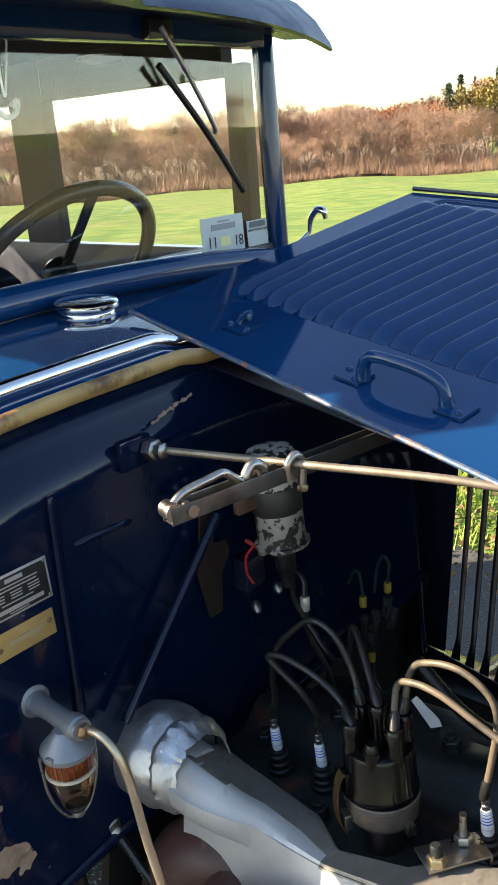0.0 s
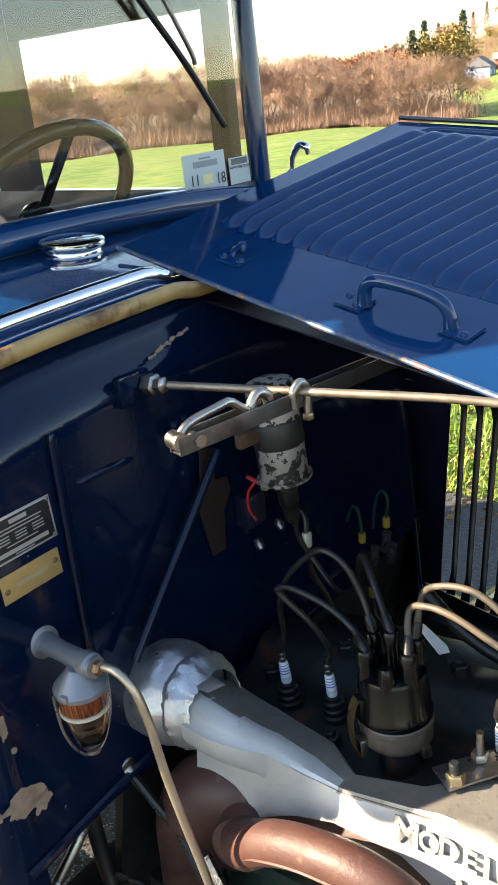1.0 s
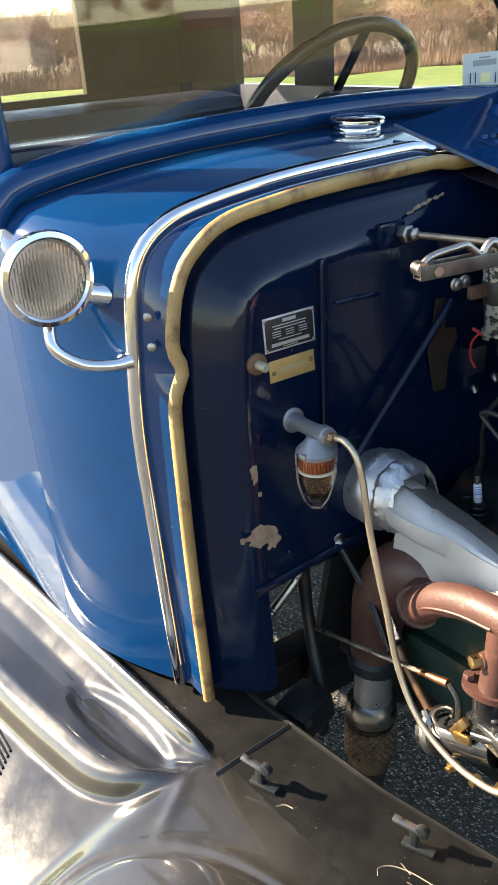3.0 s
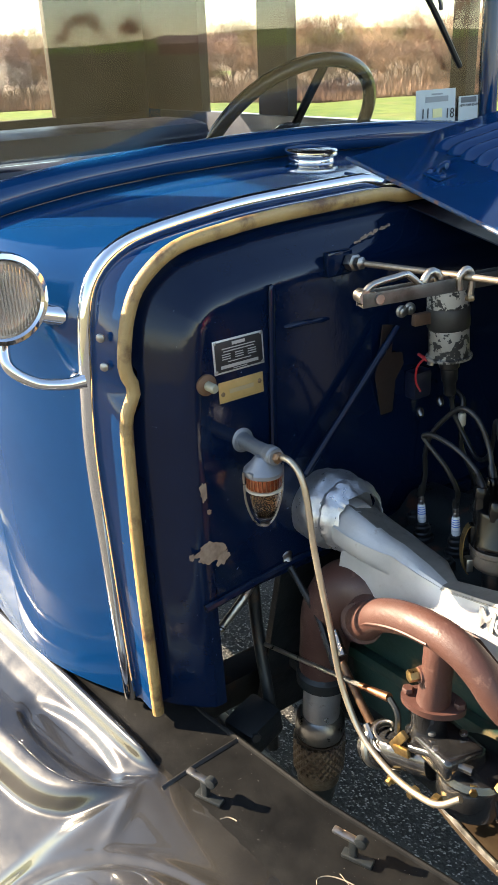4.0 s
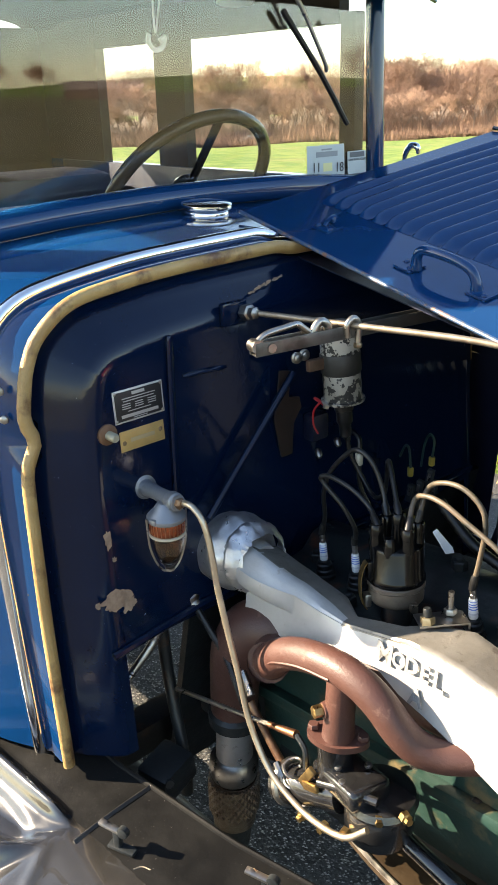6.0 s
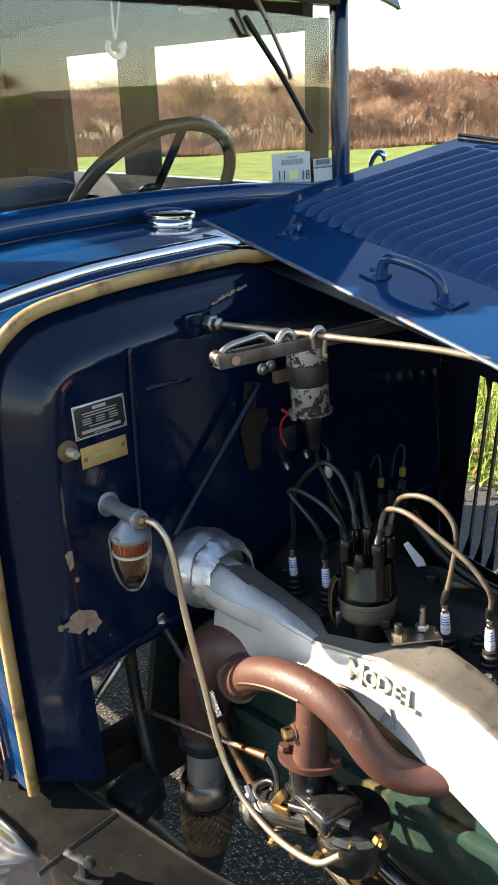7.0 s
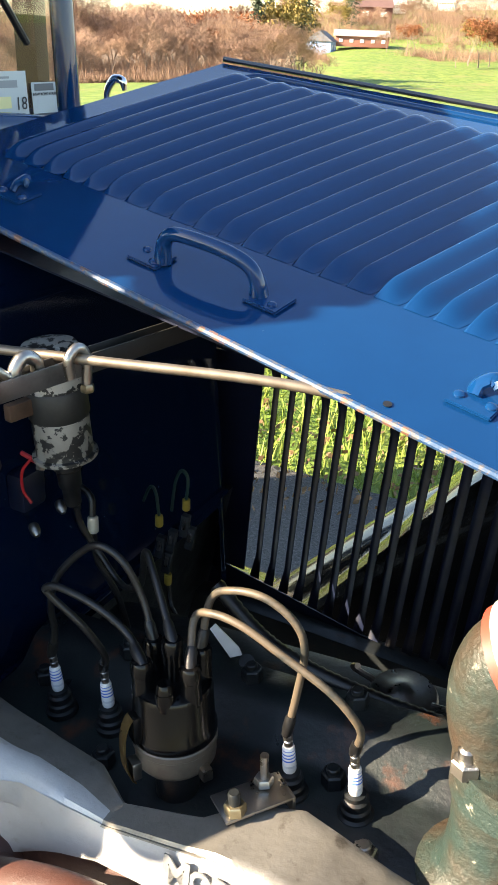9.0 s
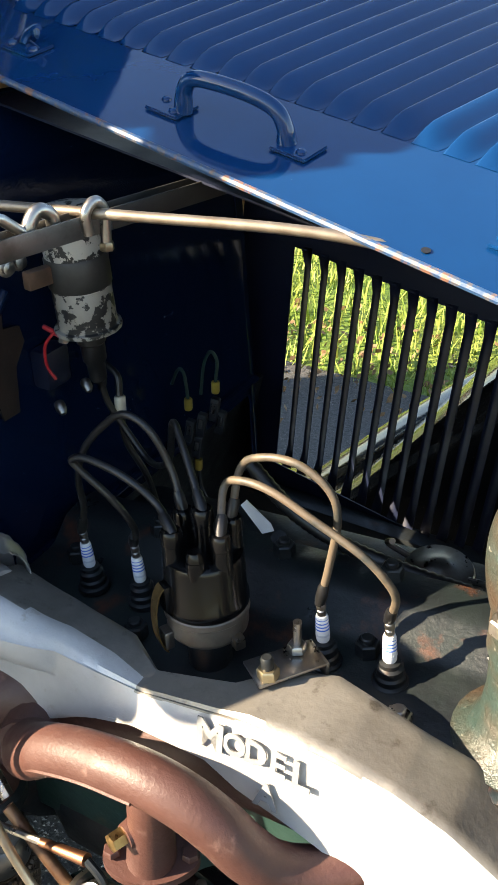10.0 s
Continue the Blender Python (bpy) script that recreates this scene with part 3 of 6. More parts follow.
def fender_height(x, y):
    """Height of the right splash apron, its pressed leaf-shaped end and the fender ahead, outwards from the frame."""
    out = -0.49 - y
    z = 0.512 - 0.02 * max(0, x) - 0.06 * max(0, out) - 0.50 * max(0, out - 0.06) ** 1.6
    ry = -0.538 + 0.092 * (x - 0.012)
    cy = float(np.interp(x, EDGE_X, EDGE_Y))
    fade = ease((0.040 - x) / 0.05)
    if fade > 0:
        w = (ry - y) / max(0.02, ry - cy)
        z += float(np.interp(w, LEAF_Q, LEAF_H)) * fade
        if 0 < w < 1:
            px, py = (x + .115) / .115, (y - (ry - .058 + .05 * (x + .115))) / .030
            z -= 0.006 * ease((1.15 - math.hypot(px, py)) / .3) * fade
    ex, ey = (x - 0.37) / 0.32, (y + 0.775) / 0.215
    q = math.hypot(ex, ey)
    z += 0.010 * ease((1.0 - q) / .06) + 0.045 * max(0, 1 - q * q) ** 0.8 + .004 * bell(q - 1.04, .04)
    z += 0.004 * bell((x - .052) + .6 * (y + .60), .010) * max(0, min(1, (-.555 - y) * 25)) * max(0, min(1, (y + .66) * 25))
    return z


apron = thing("splash_apron", (-0.1, -0.6, 0.45), "glossy black pressed-steel splash apron and fender end", "car fender")
AX, AD = np.linspace(-1.0, 0.70, 420), np.linspace(-.60, 0, 280)
press = np.array([[fender_height(x, inner_y(x) + d) for x in AX] for d in AD])
for _ in range(3):
    wide = np.pad(press, 1, mode="edge")
    press = (wide[:-2, 1:-1] + wide[2:, 1:-1] + wide[1:-1, :-2] + wide[1:-1, 2:] + 2 * wide[1:-1, 1:-1]) / 6
bm = sheet([[(x, inner_y(x) + d, z) for x, z in zip(AX, row)] for d, row in zip(AD, press)], 0.003)
for f in bm.faces:
    c = f.calc_center_median()
    if c.y > -0.530 + 0.092 * (c.x - 0.012):
        f.material_index = 1
part("apron_skin", bm, [BLACK, BLACK_DULL], apron)
part("seam", tube([(x, y, fender_height(x, y) + .0006) for x, y in ((.060, -.548), (.058, -.52), (.056, -.48), (.053, -.42))], .0035, 8, 4, flat=.6), RUBBER, apron, "black joint between apron and fender")
SCRATCH = mat("scraped_paint", (.22, .18, .13), .5, .3, (.25, .20, .14), 90, .8)
for pts in (((.295, -.476), (.288, -.469), (.294, -.456), (.312, -.444), (.338, -.435), (.376, -.423), (.407, -.411)), ((.299, -.444), (.316, -.445)), ((.320, -.455), (.356, -.441), (.389, -.431)), ((.350, -.431), (.380, -.427)), ((.148, -.514), (.153, -.504), (.164, -.499))):
    part("scratch", tube([(x, y, fender_height(x, y) + .0002) for x, y in pts], .0009, 6, 6, flat=.5), SCRATCH, apron, "pale scratch in the paint")
part("edge_bead", tube([(x, inner_y(x), fender_height(x, inner_y(x))) for x in np.linspace(-.98, .69, 60)], .004, 8, 1), BLACK_DULL, apron)

mat_ob = thing("running_board_mat", (-.4, -.85, .44), "ribbed black rubber running board mat", "mat")
bm = bmesh.new()
for k in range(34):
    y = -.742 - k * .0065
    x1 = -.215 + (k * .0065) * .9 if k < 22 else -.086
    tube([(x, y, fender_height(x, y) + .001) for x in np.linspace(-.9, x1, 40)], .0022, 5, 1, False, bm)
part("rib", bm, RUBBER, mat_ob)

left_fender = thing("left_fender", (0.2, 0.8, 0.5), "glossy black front fender on the far side", "car fender")
rows = []
for s in np.linspace(0, 1, 24):
    y = .55 + s * .34
    rows.append([(x + .02 * s, y, 0.30 + 0.60 * ease((x + .12) / .66) + 0.05 * max(0, math.sin(s * 3.1416)) ** .6 - .07 * s) for x in np.linspace(-.7, 1.0, 60)])
part("fender_skin", sheet(rows, 0.003), BLACK, left_fender)
part("crown_roll", tube([(-.06, .655, .285), (.005, .655, .350), (.125, .655, .480), (.22, .655, .580), (.367, .655, .720), (.50, .655, .815)], .052, 22), BLACK, left_fender)
part("edge_bead", tube([(-.06, .66, .225), (.005, .66, .295), (.125, .66, .430), (.22, .66, .535), (.367, .66, .675), (.50, .66, .77)], .014, 14), BLACK, left_fender)


part("inner_valance", sheet([[(x, .648 - .09 * t, z - .03 - (z - .23) * t) for x, z in zip(np.linspace(-.10, .62, 24), np.interp(np.linspace(-.10, .62, 24), [-.06, .005, .125, .22, .367, .50], [.285, .350, .480, .580, .720, .815]))] for t in np.linspace(0, 1, 8)], .003), BLACK_DULL, left_fender, "dull black inner valance")


def hood_pin(x, y, turn):
    """A sprung hood clip on the apron."""
    t = thing("hood_clip", (x, y, fender_height(x, y)), "worn steel hood hold-down clip on the black apron", "clip", "hood clips")
    m = pose(x, y, fender_height(x, y) + .004, 0, 0, turn)
    part("base", box((.040, .013, .006), m, .002), IRON, t)
    part("post", box((.010, .009, .030), m @ pose(-.006, 0, .014), .002), IRON, t)
    part("tongue", box((.034, .010, .005), m @ pose(-.016, 0, .030, 0, 8, 0), .0022), STEEL, t, "bare worn steel tongue")
    part("roller", lathe([(.005, 0), (.008, .001), (.008, .009), (.005, .010)], m @ Vector((.004, -.005, .029)), m.to_3x3() @ Vector((0, 1, 0)), 16), IRON, t)


hood_pin(.115, -.508, 22)
hood_pin(.298, -.415, 24)
hood_pin(.560, -.33, 24)

# frame rails and gearbox
chassis = thing("chassis_frame", (0.3, 0, 0.45), "dark oily steel chassis frame below the engine", "car chassis")
for sgn in (-1, 1):
    part("frame_rail", box((2.2, .04, .10), pose(-.2, sgn * .445, .45), 0.004), IRON, chassis)
part("gearbox", lathe([(.10, 0), (.15, .03), (.14, .12), (.09, .25), (.08, .4)], (-.02, .02, .55), (-1, 0, -.1), 24), IRON, chassis)
part("engine_arm", box((.06, .07, .05), pose(-.005, -.352, .455, 8, 0, 12), .008), IRON, chassis)
part("arm_bolt", hexnut(.008, .008, (.026, -.372, .468), (1, -.3, .3)), IRON, chassis)
part("pedal_arm", tube([(-.07, -.30, .70), (-.06, -.30, .58), (-.02, -.31, .46), (-.03, -.30, .36)], .010, 10), IRON, chassis)
part("bell_housing", lathe([(.10, 0), (.19, .02), (.20, .05), (.16, .10), (.12, .16)], (.03, -.02, .50), (-1, 0, -.08), 30), IRON, chassis)
part("toe_board", sheet([[(-.038 - .08 * t, y, .700 - .36 * t) for y in np.linspace(-.275, .50, 8)] for t in np.linspace(0, 1, 6)], .012), IRON, chassis)
part("cross_member", box((.06, .86, .06), pose(-.16, 0, .40), .01), IRON, chassis)

# ---------------------------------------------------------------- engine
def head_z(x):
    return 0.748 + 0.105 * (x - 0.18)


UP = Vector((-.105, 0, 1)).normalized()
engine = thing("engine", (0.3, -0.05, 0.45), "old four cylinder engine with oily dark head and green block", "engine")
prof = [(-.178, -.030), (-.180, -.004), (-.174, 0), (-.075, 0), (-.062, .004), (-.040, .026), (-.020, .031), (.012, .028), (.020, .020), (.022, -.030)]
bm = sheet([[(x, y, head_z(x) + z + .0012 * noise.noise((x * 30, y * 30, 0))) for y, z in prof] for x in np.linspace(.0, .60, 60)])
head = part("cylinder_head", bm, HEAD_IRON, engine)
part("engine_block", box((.62, .17, .28), pose(.30, -.085, .575, 0, -6, 0), 0.012), GREEN_IRON, engine)
part("block_rim", box((.60, .02, .022), pose(.31, -.178, .565, 0, -6, 0), 0.006), GREEN_IRON, engine)
part("oil_pan", lathe([(.02, 0), (.10, .01), (.115, .04), (.115, .54), (.10, .58), (.02, .59)], (.02, -.06, .40), (1, 0, .07), 24), IRON, engine)
part("valve_side", box((.55, .10, .10), pose(.28, .07, .69, 0, -6, 0), 0.02), IRON, engine)
for x, y in ((.177, -.147), (.382, -.079), (.436, -.145), (.263, -.012), (.373, -.004), (.075, -.15), (.125, -.03), (.345, -.155), (.045, -.075), (.49, -.05)):
    z = head_z(x) + (.029 if y > -.035 else 0)
    # the sunlit nut is coloured brighter steel, the shaded ones dark iron
    lit = x == .436
    nut = part("head_nut", hexnut(.0112, .015, (x, y, z), UP), STEEL if lit else IRON, engine, "hex nut in brighter steel as sunlit" if lit else "")
    part("stud", lathe([(.0062, 0), (.0062, .004), (.005, .005)], Vector((x, y, z)) + UP * .015, UP, 12), STEEL if lit else IRON, nut)

# side bolts and a bright seam along the pan
for x in (.20, .42, .52):
    part("block_bolt", hexnut(.009, .008, (x, -.170, .57 + .1 * (x - .3)), (0, -1, 0)), IRON, engine)

# heater muff
muff = thing("heater_muff", (0.3, -0.22, 0.76), "cast aluminium manifold heater marked MODEL A, foil taped pipe", "car heater")
top_x = [.040, .10, .15, .20, .240, .312, .342, .385, .417, .461, .503, .545, .60]
top_z = [.812, .806, .797, .788, .786, .803, .811, .813, .812, .805, .790, .765, .72]
low_z = [.700, .703, .715, .742, .758, .760, .742, .730, .718, .698, .680, .655, .62]
in_y = [-.165, -.172, -.175, -.176, -.200, -.192, -.168, -.152, -.158, -.163, -.158, -.150, -.14]
rows = []


def nose_at(x):
    return max(0.0, 1 - (max(0.0, x - .085) / .070) ** 2)


for x in np.linspace(.060, .60, 170):
    zt, zl, yi = (float(np.interp(x, top_x, q)) for q in (top_z, low_z, in_y))
    t = max(0.0, min(1.0, (x - .060) / .190))
    swell = 1 - t * t * (3 - 2 * t)
    nose = nose_at(x)
    ridge = max(.75 * nose * (.4 + .6 * swell), .5 * swell)
    row = [(x, -.246 + .013 * min(1, max(0, (x - .13) * 10)), zl)]
    mid, half = zt - .008, .024 + .010 * nose
    for t in np.linspace(.05, .96, 46):
        z = zl + (zt - zl) * t
        bulge = .028 * nose * math.sqrt(max(0.0, 1 - ((z - mid) / half) ** 2)) + .012 * max(0.0, swell - nose) * t ** 3
        row.append((x, -.243 + .016 * t - bulge, z))
    yf = -.226 - .024 * nose - .010 * max(0.0, swell - nose)
    for k, t in enumerate((0, .06, .13, .21, .30, .40, .52, .65, .78, .90, 1)):
        lift = math.sin(t / .30 * 1.5708) if t < .30 else 1 - 1.5 * (t - .30) / .70
        row.append((x, yf + (yi - yf) * t, zt + .021 * ridge * lift + (.001 if 0 < k < 10 else -.002)))
    rows.append(row)
bm = sheet(rows[::-1], 0.003)
for f in bm.faces:
    c = f.calc_center_median()
    zt = float(np.interp(c.x, top_x, top_z))
    rim = -.226 - .024 * nose_at(c.x)
    f.material_index = 1 if c.z > zt - .022 and c.y > rim + .35 * (float(np.interp(c.x, top_x, in_y)) - rim) or (c.x > .235 and c.z > zt - .003) else 0
part("muff_shell", bm, [ALU_PALE, ALU_DIRTY], muff)


def muff_y(x, z):
    zt, zl = (float(np.interp(x, top_x, q)) for q in (top_z, low_z))
    return -.243 + .016 * (z - zl) / (zt - zl)


part("outlet_pipe", tube([(.020, -.214, .789), (.050, -.214, .790), (.068, -.213, .789)], [.0375, .0370, .0340], 36), ALU_PALE, muff)


def crumple(bm, amp, scale):
    for v in bm.verts:
        n = noise.noise_vector(v.co * scale)
        v.co += n * amp


wrap = [(.046, 0), (.052, .003)] + [(.0550 - .002 * math.cos(h * 60) - .006 * max(0, h - .055) / .02, h) for h in np.linspace(.008, .078, 16)] + [(.044, .080), (.038, .081)]
bm = lathe(wrap, (-.034, -.206, .786), (1, -.05, .16), 64)
crumple(bm, .0042, 28)
crumple(bm, .0016, 80)
part("foil_wrap", bm, FOIL, muff, "crumpled aluminium foil tape")
rows = []
for k, (rr, h) in enumerate(((.050, -.004), (.0525, .004), (.049, .012), (.045, .017), (.0405, .020), (.0375, .028))):
    row = []
    for a in np.linspace(0, 2 * math.pi, 73):
        tear = .006 * noise.noise((math.cos(a) * 5, math.sin(a) * 5, k * .5)) * (1 if k in (0, 5) else .4)
        q = rr + .0022 * noise.noise((math.cos(a) * 11, math.sin(a) * 11, k * 1.7))
        row.append(Vector((.048, -.211, .800)) + Vector((1, -.05, .16)).normalized() * (h + tear) + Vector((-.16, 0, 1)).normalized() * q * math.cos(a) + Vector((.05, 1, 0)).normalized() * q * math.sin(a))
    rows.append(row)
part("foil_collar", sheet(rows, .0008), FOIL, muff, "torn foil collar")

LETTER = mat("stencil_grey", (0.19, 0.19, 0.185), 0.7, 0, (0.26, 0.26, 0.26), 60, 0.8)


def lettering(text, size, m, material, parent, depth=0.0006, name="lettering", bold=0.0):
    cu = bpy.data.curves.new("t", "FONT")
    cu.body, cu.size, cu.extrude, cu.resolution_u = text, size, depth, 3
    cu.offset = size * bold
    cu.align_x, cu.align_y = "CENTER", "CENTER"
    ob = bpy.data.objects.new("t", cu)
    me = bpy.data.meshes.new_from_object(ob)
    bm = bmesh.new()
    bm.from_mesh(me)
    bpy.data.objects.remove(ob)
    bpy.data.meshes.remove(me)
    bmesh.ops.transform(bm, matrix=m, verts=bm.verts)
    return part(name, bm, material, parent, smooth=False)


face = Matrix(((1, 0, 0), (0, 0, -1), (0, 1, 0))).to_4x4()
for ch, x, z, sz in (("M", .3150, .7865, .034), ("O", .3365, .7875, .026), ("D", .3550, .789, .027), ("E", .3740, .788, .028), ("L", .3930, .7870, .032), ("A", .368, .755, .029)):
    lettering(ch, sz, Matrix.Translation((x, muff_y(x, z) - .0041, z)) @ Euler((radians(-14), radians(-4), 0)).to_matrix().to_4x4() @ face, LETTER, muff, .0007, "letter", .032)

# bracket on the muff
clamp = thing("clamp_plate", (.34, -.165, .82), "steel clamp plate with a stud and nuts on the muff", "bracket")
m = pose(.343, -.167, .8165, 0, -4, -36)
part("plate", box((.032, .060, .003), m, .001), STEEL, clamp)
part("lip", box((.032, .003, .016), m @ pose(0, .031, -.007), .001), STEEL, clamp)
part("stud", tube([(.346, -.151, .812), (.345, -.151, .850)], .0036, 12), STEEL, clamp)
part("nut", hexnut(.0082, .008, (.346, -.151, .8185), UP), STEEL, clamp)
part("nut", hexnut(.0092, .010, (.339, -.187, .818), UP), mat("yellowed_steel", (.46, .38, .24), .38, .9, (.28, .22, .13), 40, .7), clamp, "yellowed nut")
part("stud", lathe([(.0052, 0), (.0052, .010), (.004, .012)], (.338, -.187, .827), UP, 12), IRON, clamp)

# manifold
manifold = thing("manifold", (0.3, -0.28, 0.7), "brown painted cast iron intake and exhaust manifold", "manifold")
part("intake_pipe", tube([(.140, -.262, .694), (.156, -.277, .712), (.190, -.285, .744), (.235, -.288, .767), (.285, -.288, .777), (.322, -.286, .772), (.350, -.282, .755), (.371, -.276, .731), (.390, -.266, .712), (.412, -.250, .703), (.436, -.231, .704), (.460, -.21, .708)], [.026, .0245, .0215, .0208, .0208, .0208, .0210, .0212, .0208, .0202, .020, .020], 24), BROWN_IRON, manifold)
part("casting_ridge", tube([(.158, -.299, .713), (.192, -.306, .742), (.240, -.308, .763), (.290, -.308, .772)], .0020, 6), BROWN_IRON, manifold)
part("end_port", tube([(.12, -.20, .70), (.132, -.255, .690), (.138, -.268, .692)], .030, 16), BROWN_IRON, manifold)
part("riser", tube([(.292, -.286, .766), (.290, -.287, .715), (.288, -.287, .676)], [.019, .0185, .021], 20), BROWN_IRON, manifold)
lobe = [(.040 * math.cos(a) * (0.72 + .28 * abs(math.cos(a))), .024 * math.sin(a)) for a in np.linspace(0, 6.283, 32, endpoint=False)]
part("riser_flange", prism(lobe, .009, pose(.288, -.287, .669, 4, -2, 28)), BROWN_IRON, manifold)
for dx, dy in ((-.029, -.0145), (.028, .0145)):
    part("flange_bolt", hexnut(.0075, .007, (.288 + dx, -.287 + dy, .678)), BROWN_IRON, manifold)
part("brass_plug", lathe([(.008, 0), (.008, .012), (.005, .013)], (.275, -.303, .716), (-.35, -1, .05), 6), BRASS, manifold, "brass hex plug")
part("plug_boss", lathe([(.012, 0), (.010, .012)], (.281, -.293, .716), (-.35, -1, .05), 14), BROWN_IRON, manifold)
part("exhaust_elbow", tube([(.14, -.20, .705), (.09, -.215, .700), (.055, -.225, .680), (.032, -.23, .635), (.020, -.23, .58), (.014, -.23, .515)], [.040, .044, .046, .044, .039, .037], 20), BROWN_IRON, manifold)
part("exhaust_runner", tube([(.10, -.205, .70), (.25, -.20, .715), (.42, -.195, .725), (.58, -.19, .72)], .036, 16), BROWN_IRON, manifold)
part("casting_mark", lathe([(.010, 0), (.010, .0012), (.008, .0010)], (.262, -.298, .7855), (.1, -.50, .85), 20), BROWN_IRON, manifold)

BRAID = mat("steel_braid", (0.20, 0.165, 0.13), 0.42, 0.9, (0.11, 0.08, 0.06), 60, 0.8, 0.002, 220)
exhaust = thing("exhaust_pipe", (.01, -.23, .3), "grey exhaust downpipe with a braided flexible joint", "exhaust pipe")
part("clamp", lathe([(.036, 0), (.042, .006), (.042, .024), (.036, .030)], (.014, -.23, .490), (.06, 0, 1), 26), IRON, exhaust)
part("clamp_ear", box((.03, .018, .022), pose(-.028, -.245, .505), .004), IRON, exhaust)
part("pipe", tube([(.014, -.23, .50), (.010, -.23, .43), (.008, -.23, .40)], .0300, 24), ALU, exhaust)
part("joint_collar", lathe([(.031, 0), (.038, .005), (.041, .02), (.039, .038), (.032, .046)], (.006, -.23, .376), (.04, 0, 1), 28), STEEL, exhaust)
bm = lathe([(.036, 0), (.0395, .010), (.0405, .035), (.0395, .060), (.037, .070)], (.003, -.23, .306), (.04, 0, 1), 32)
part("braid", bm, BRAID, exhaust, "braided steel flexible sleeve")
for k in range(22):
    for sgn in (-1, 1):
        pts = [(.003 + .0402 * math.cos(k * .2856 + sgn * t * 1.1) + .04 * t * .07, -.23 + .0402 * math.sin(k * .2856 + sgn * t * 1.1), .309 + .064 * t) for t in np.linspace(0, 1, 9)]
        part("braid_strand", tube(pts, .0030, 5, 1), BRAID, exhaust)
part("tail_collar", lathe([(.032, 0), (.036, .004), (.037, .026), (.036, .032)], (.002, -.23, .276), (.04, 0, 1), 26), BRAID, exhaust, "heat tinted collar")
part("tail_pipe", tube([(.002, -.23, .30), (-.02, -.23, .20), (-.12, -.23, .15), (-.9, -.24, .15)], .032, 18), IRON, exhaust)

# carburettor
GLOSSBLACK = mat("wet_black_enamel", (0.010, 0.010, 0.011), 0.12, 0.2, (0.03, 0.03, 0.03), 30, 0.6, 0.0012, 60, coat=0.6)
carb = thing("carburettor", (.30, -.285, .58), "glossy black updraft carburettor with brass fittings", "carburettor")
part("throat", tube([(.284, -.288, .666), (.284, -.288, .640), (.284, -.288, .615)], [.024, .022, .026], 18), GLOSSBLACK, carb)
part("upper_body", box((.090, .060, .030), pose(.310, -.287, .622, 0, -8, -12), .009, None, 3), GLOSSBLACK, carb)
FUEL = mat("amber_fuel", (.95, .72, .48), .02, 0, (.90, .62, .40), 20, .5)
FUEL.node_tree.nodes["Principled BSDF"].inputs["Transmission Weight"].default_value = .97
FUEL.node_tree.nodes["Principled BSDF"].inputs["IOR"].default_value = 1.1
part("bowl", lathe([(.020, 0), (.040, .006), (.044, .02), (.044, .055), (.040, .062), (.030, .066)], (.345, -.272, .548), (0, 0, 1), 28), GLOSSBLACK, carb)
part("bowl_cover", lathe([(.047, 0), (.048, .004), (.044, .012), (.020, .016)], (.345, -.272, .606), (0, 0, 1), 28), GLOSSBLACK, carb)
part("cover_rib", tube([(.285, -.318, .618), (.320, -.312, .628), (.365, -.300, .632)], .006, 10), GLOSSBLACK, carb)
part("air_horn", tube([(.300, -.290, .590), (.262, -.298, .578), (.228, -.300, .562), (.205, -.30, .55)], [.024, .024, .028, .030], 20), GLOSSBLACK, carb)
part("choke_flange", lathe([(.030, 0), (.033, .003), (.033, .009), (.028, .012)], (.222, -.300, .560), (-1, 0, -.35), 22), STEEL, carb)
part("lever", box((.012, .006, .040), pose(.262, -.316, .610, 0, 30, 0), .002), BRASS, carb, "brass throttle lever")
part("lever_end", box((.026, .006, .012), pose(.270, -.318, .600, 0, -20, 0), .002), BRASS, carb)
part("spring", tube([(.232 + .012 * math.cos(a), -.312 + .012 * math.sin(a), .612 - .003 * a) for a in np.linspace(0, 18, 60)], .0022, 6, 1), STEEL, carb)
part("linkage", tube([(.20, -.312, .588), (.225, -.318, .570), (.24, -.315, .548), (.262, -.314, .545)], .005, 8), STEEL, carb)
for p, ax in (((.392, -.285, .622), (1, -.4, .1)), ((.366, -.300, .612), (.6, -.6, 0)), ((.300, -.320, .560), (0, -1, 0)), ((.262, -.320, .552), (0, -1, -.3)), ((.330, -.315, .570), (.2, -1, 0))):
    part("brass_fitting", lathe([(.0075, 0), (.0075, .008), (.005, .009), (.005, .014)], p, ax, 6), BRASS, carb, "brass hex fitting")
for p in ((.300, -.300, .640), (.325, -.272, .642), (.318, -.312, .636)):
    part("screw", lathe([(.005, 0), (.005, .003), (.003, .004)], p, (0, 0, 1), 12), STEEL, carb)
part("adjuster", tube([(.228, -.302, .553), (.180, -.297, .588), (.128, -.293, .634)], .0060, 10), mat("browned_tube", (.22, .125, .07), .45, .7, (.10, .05, .03), 40, .9), carb, "brown choke control tube")
part("cable_boot", tube([(.125, -.288, .640), (.098, -.28, .662)], .006, 8), STEEL, carb)

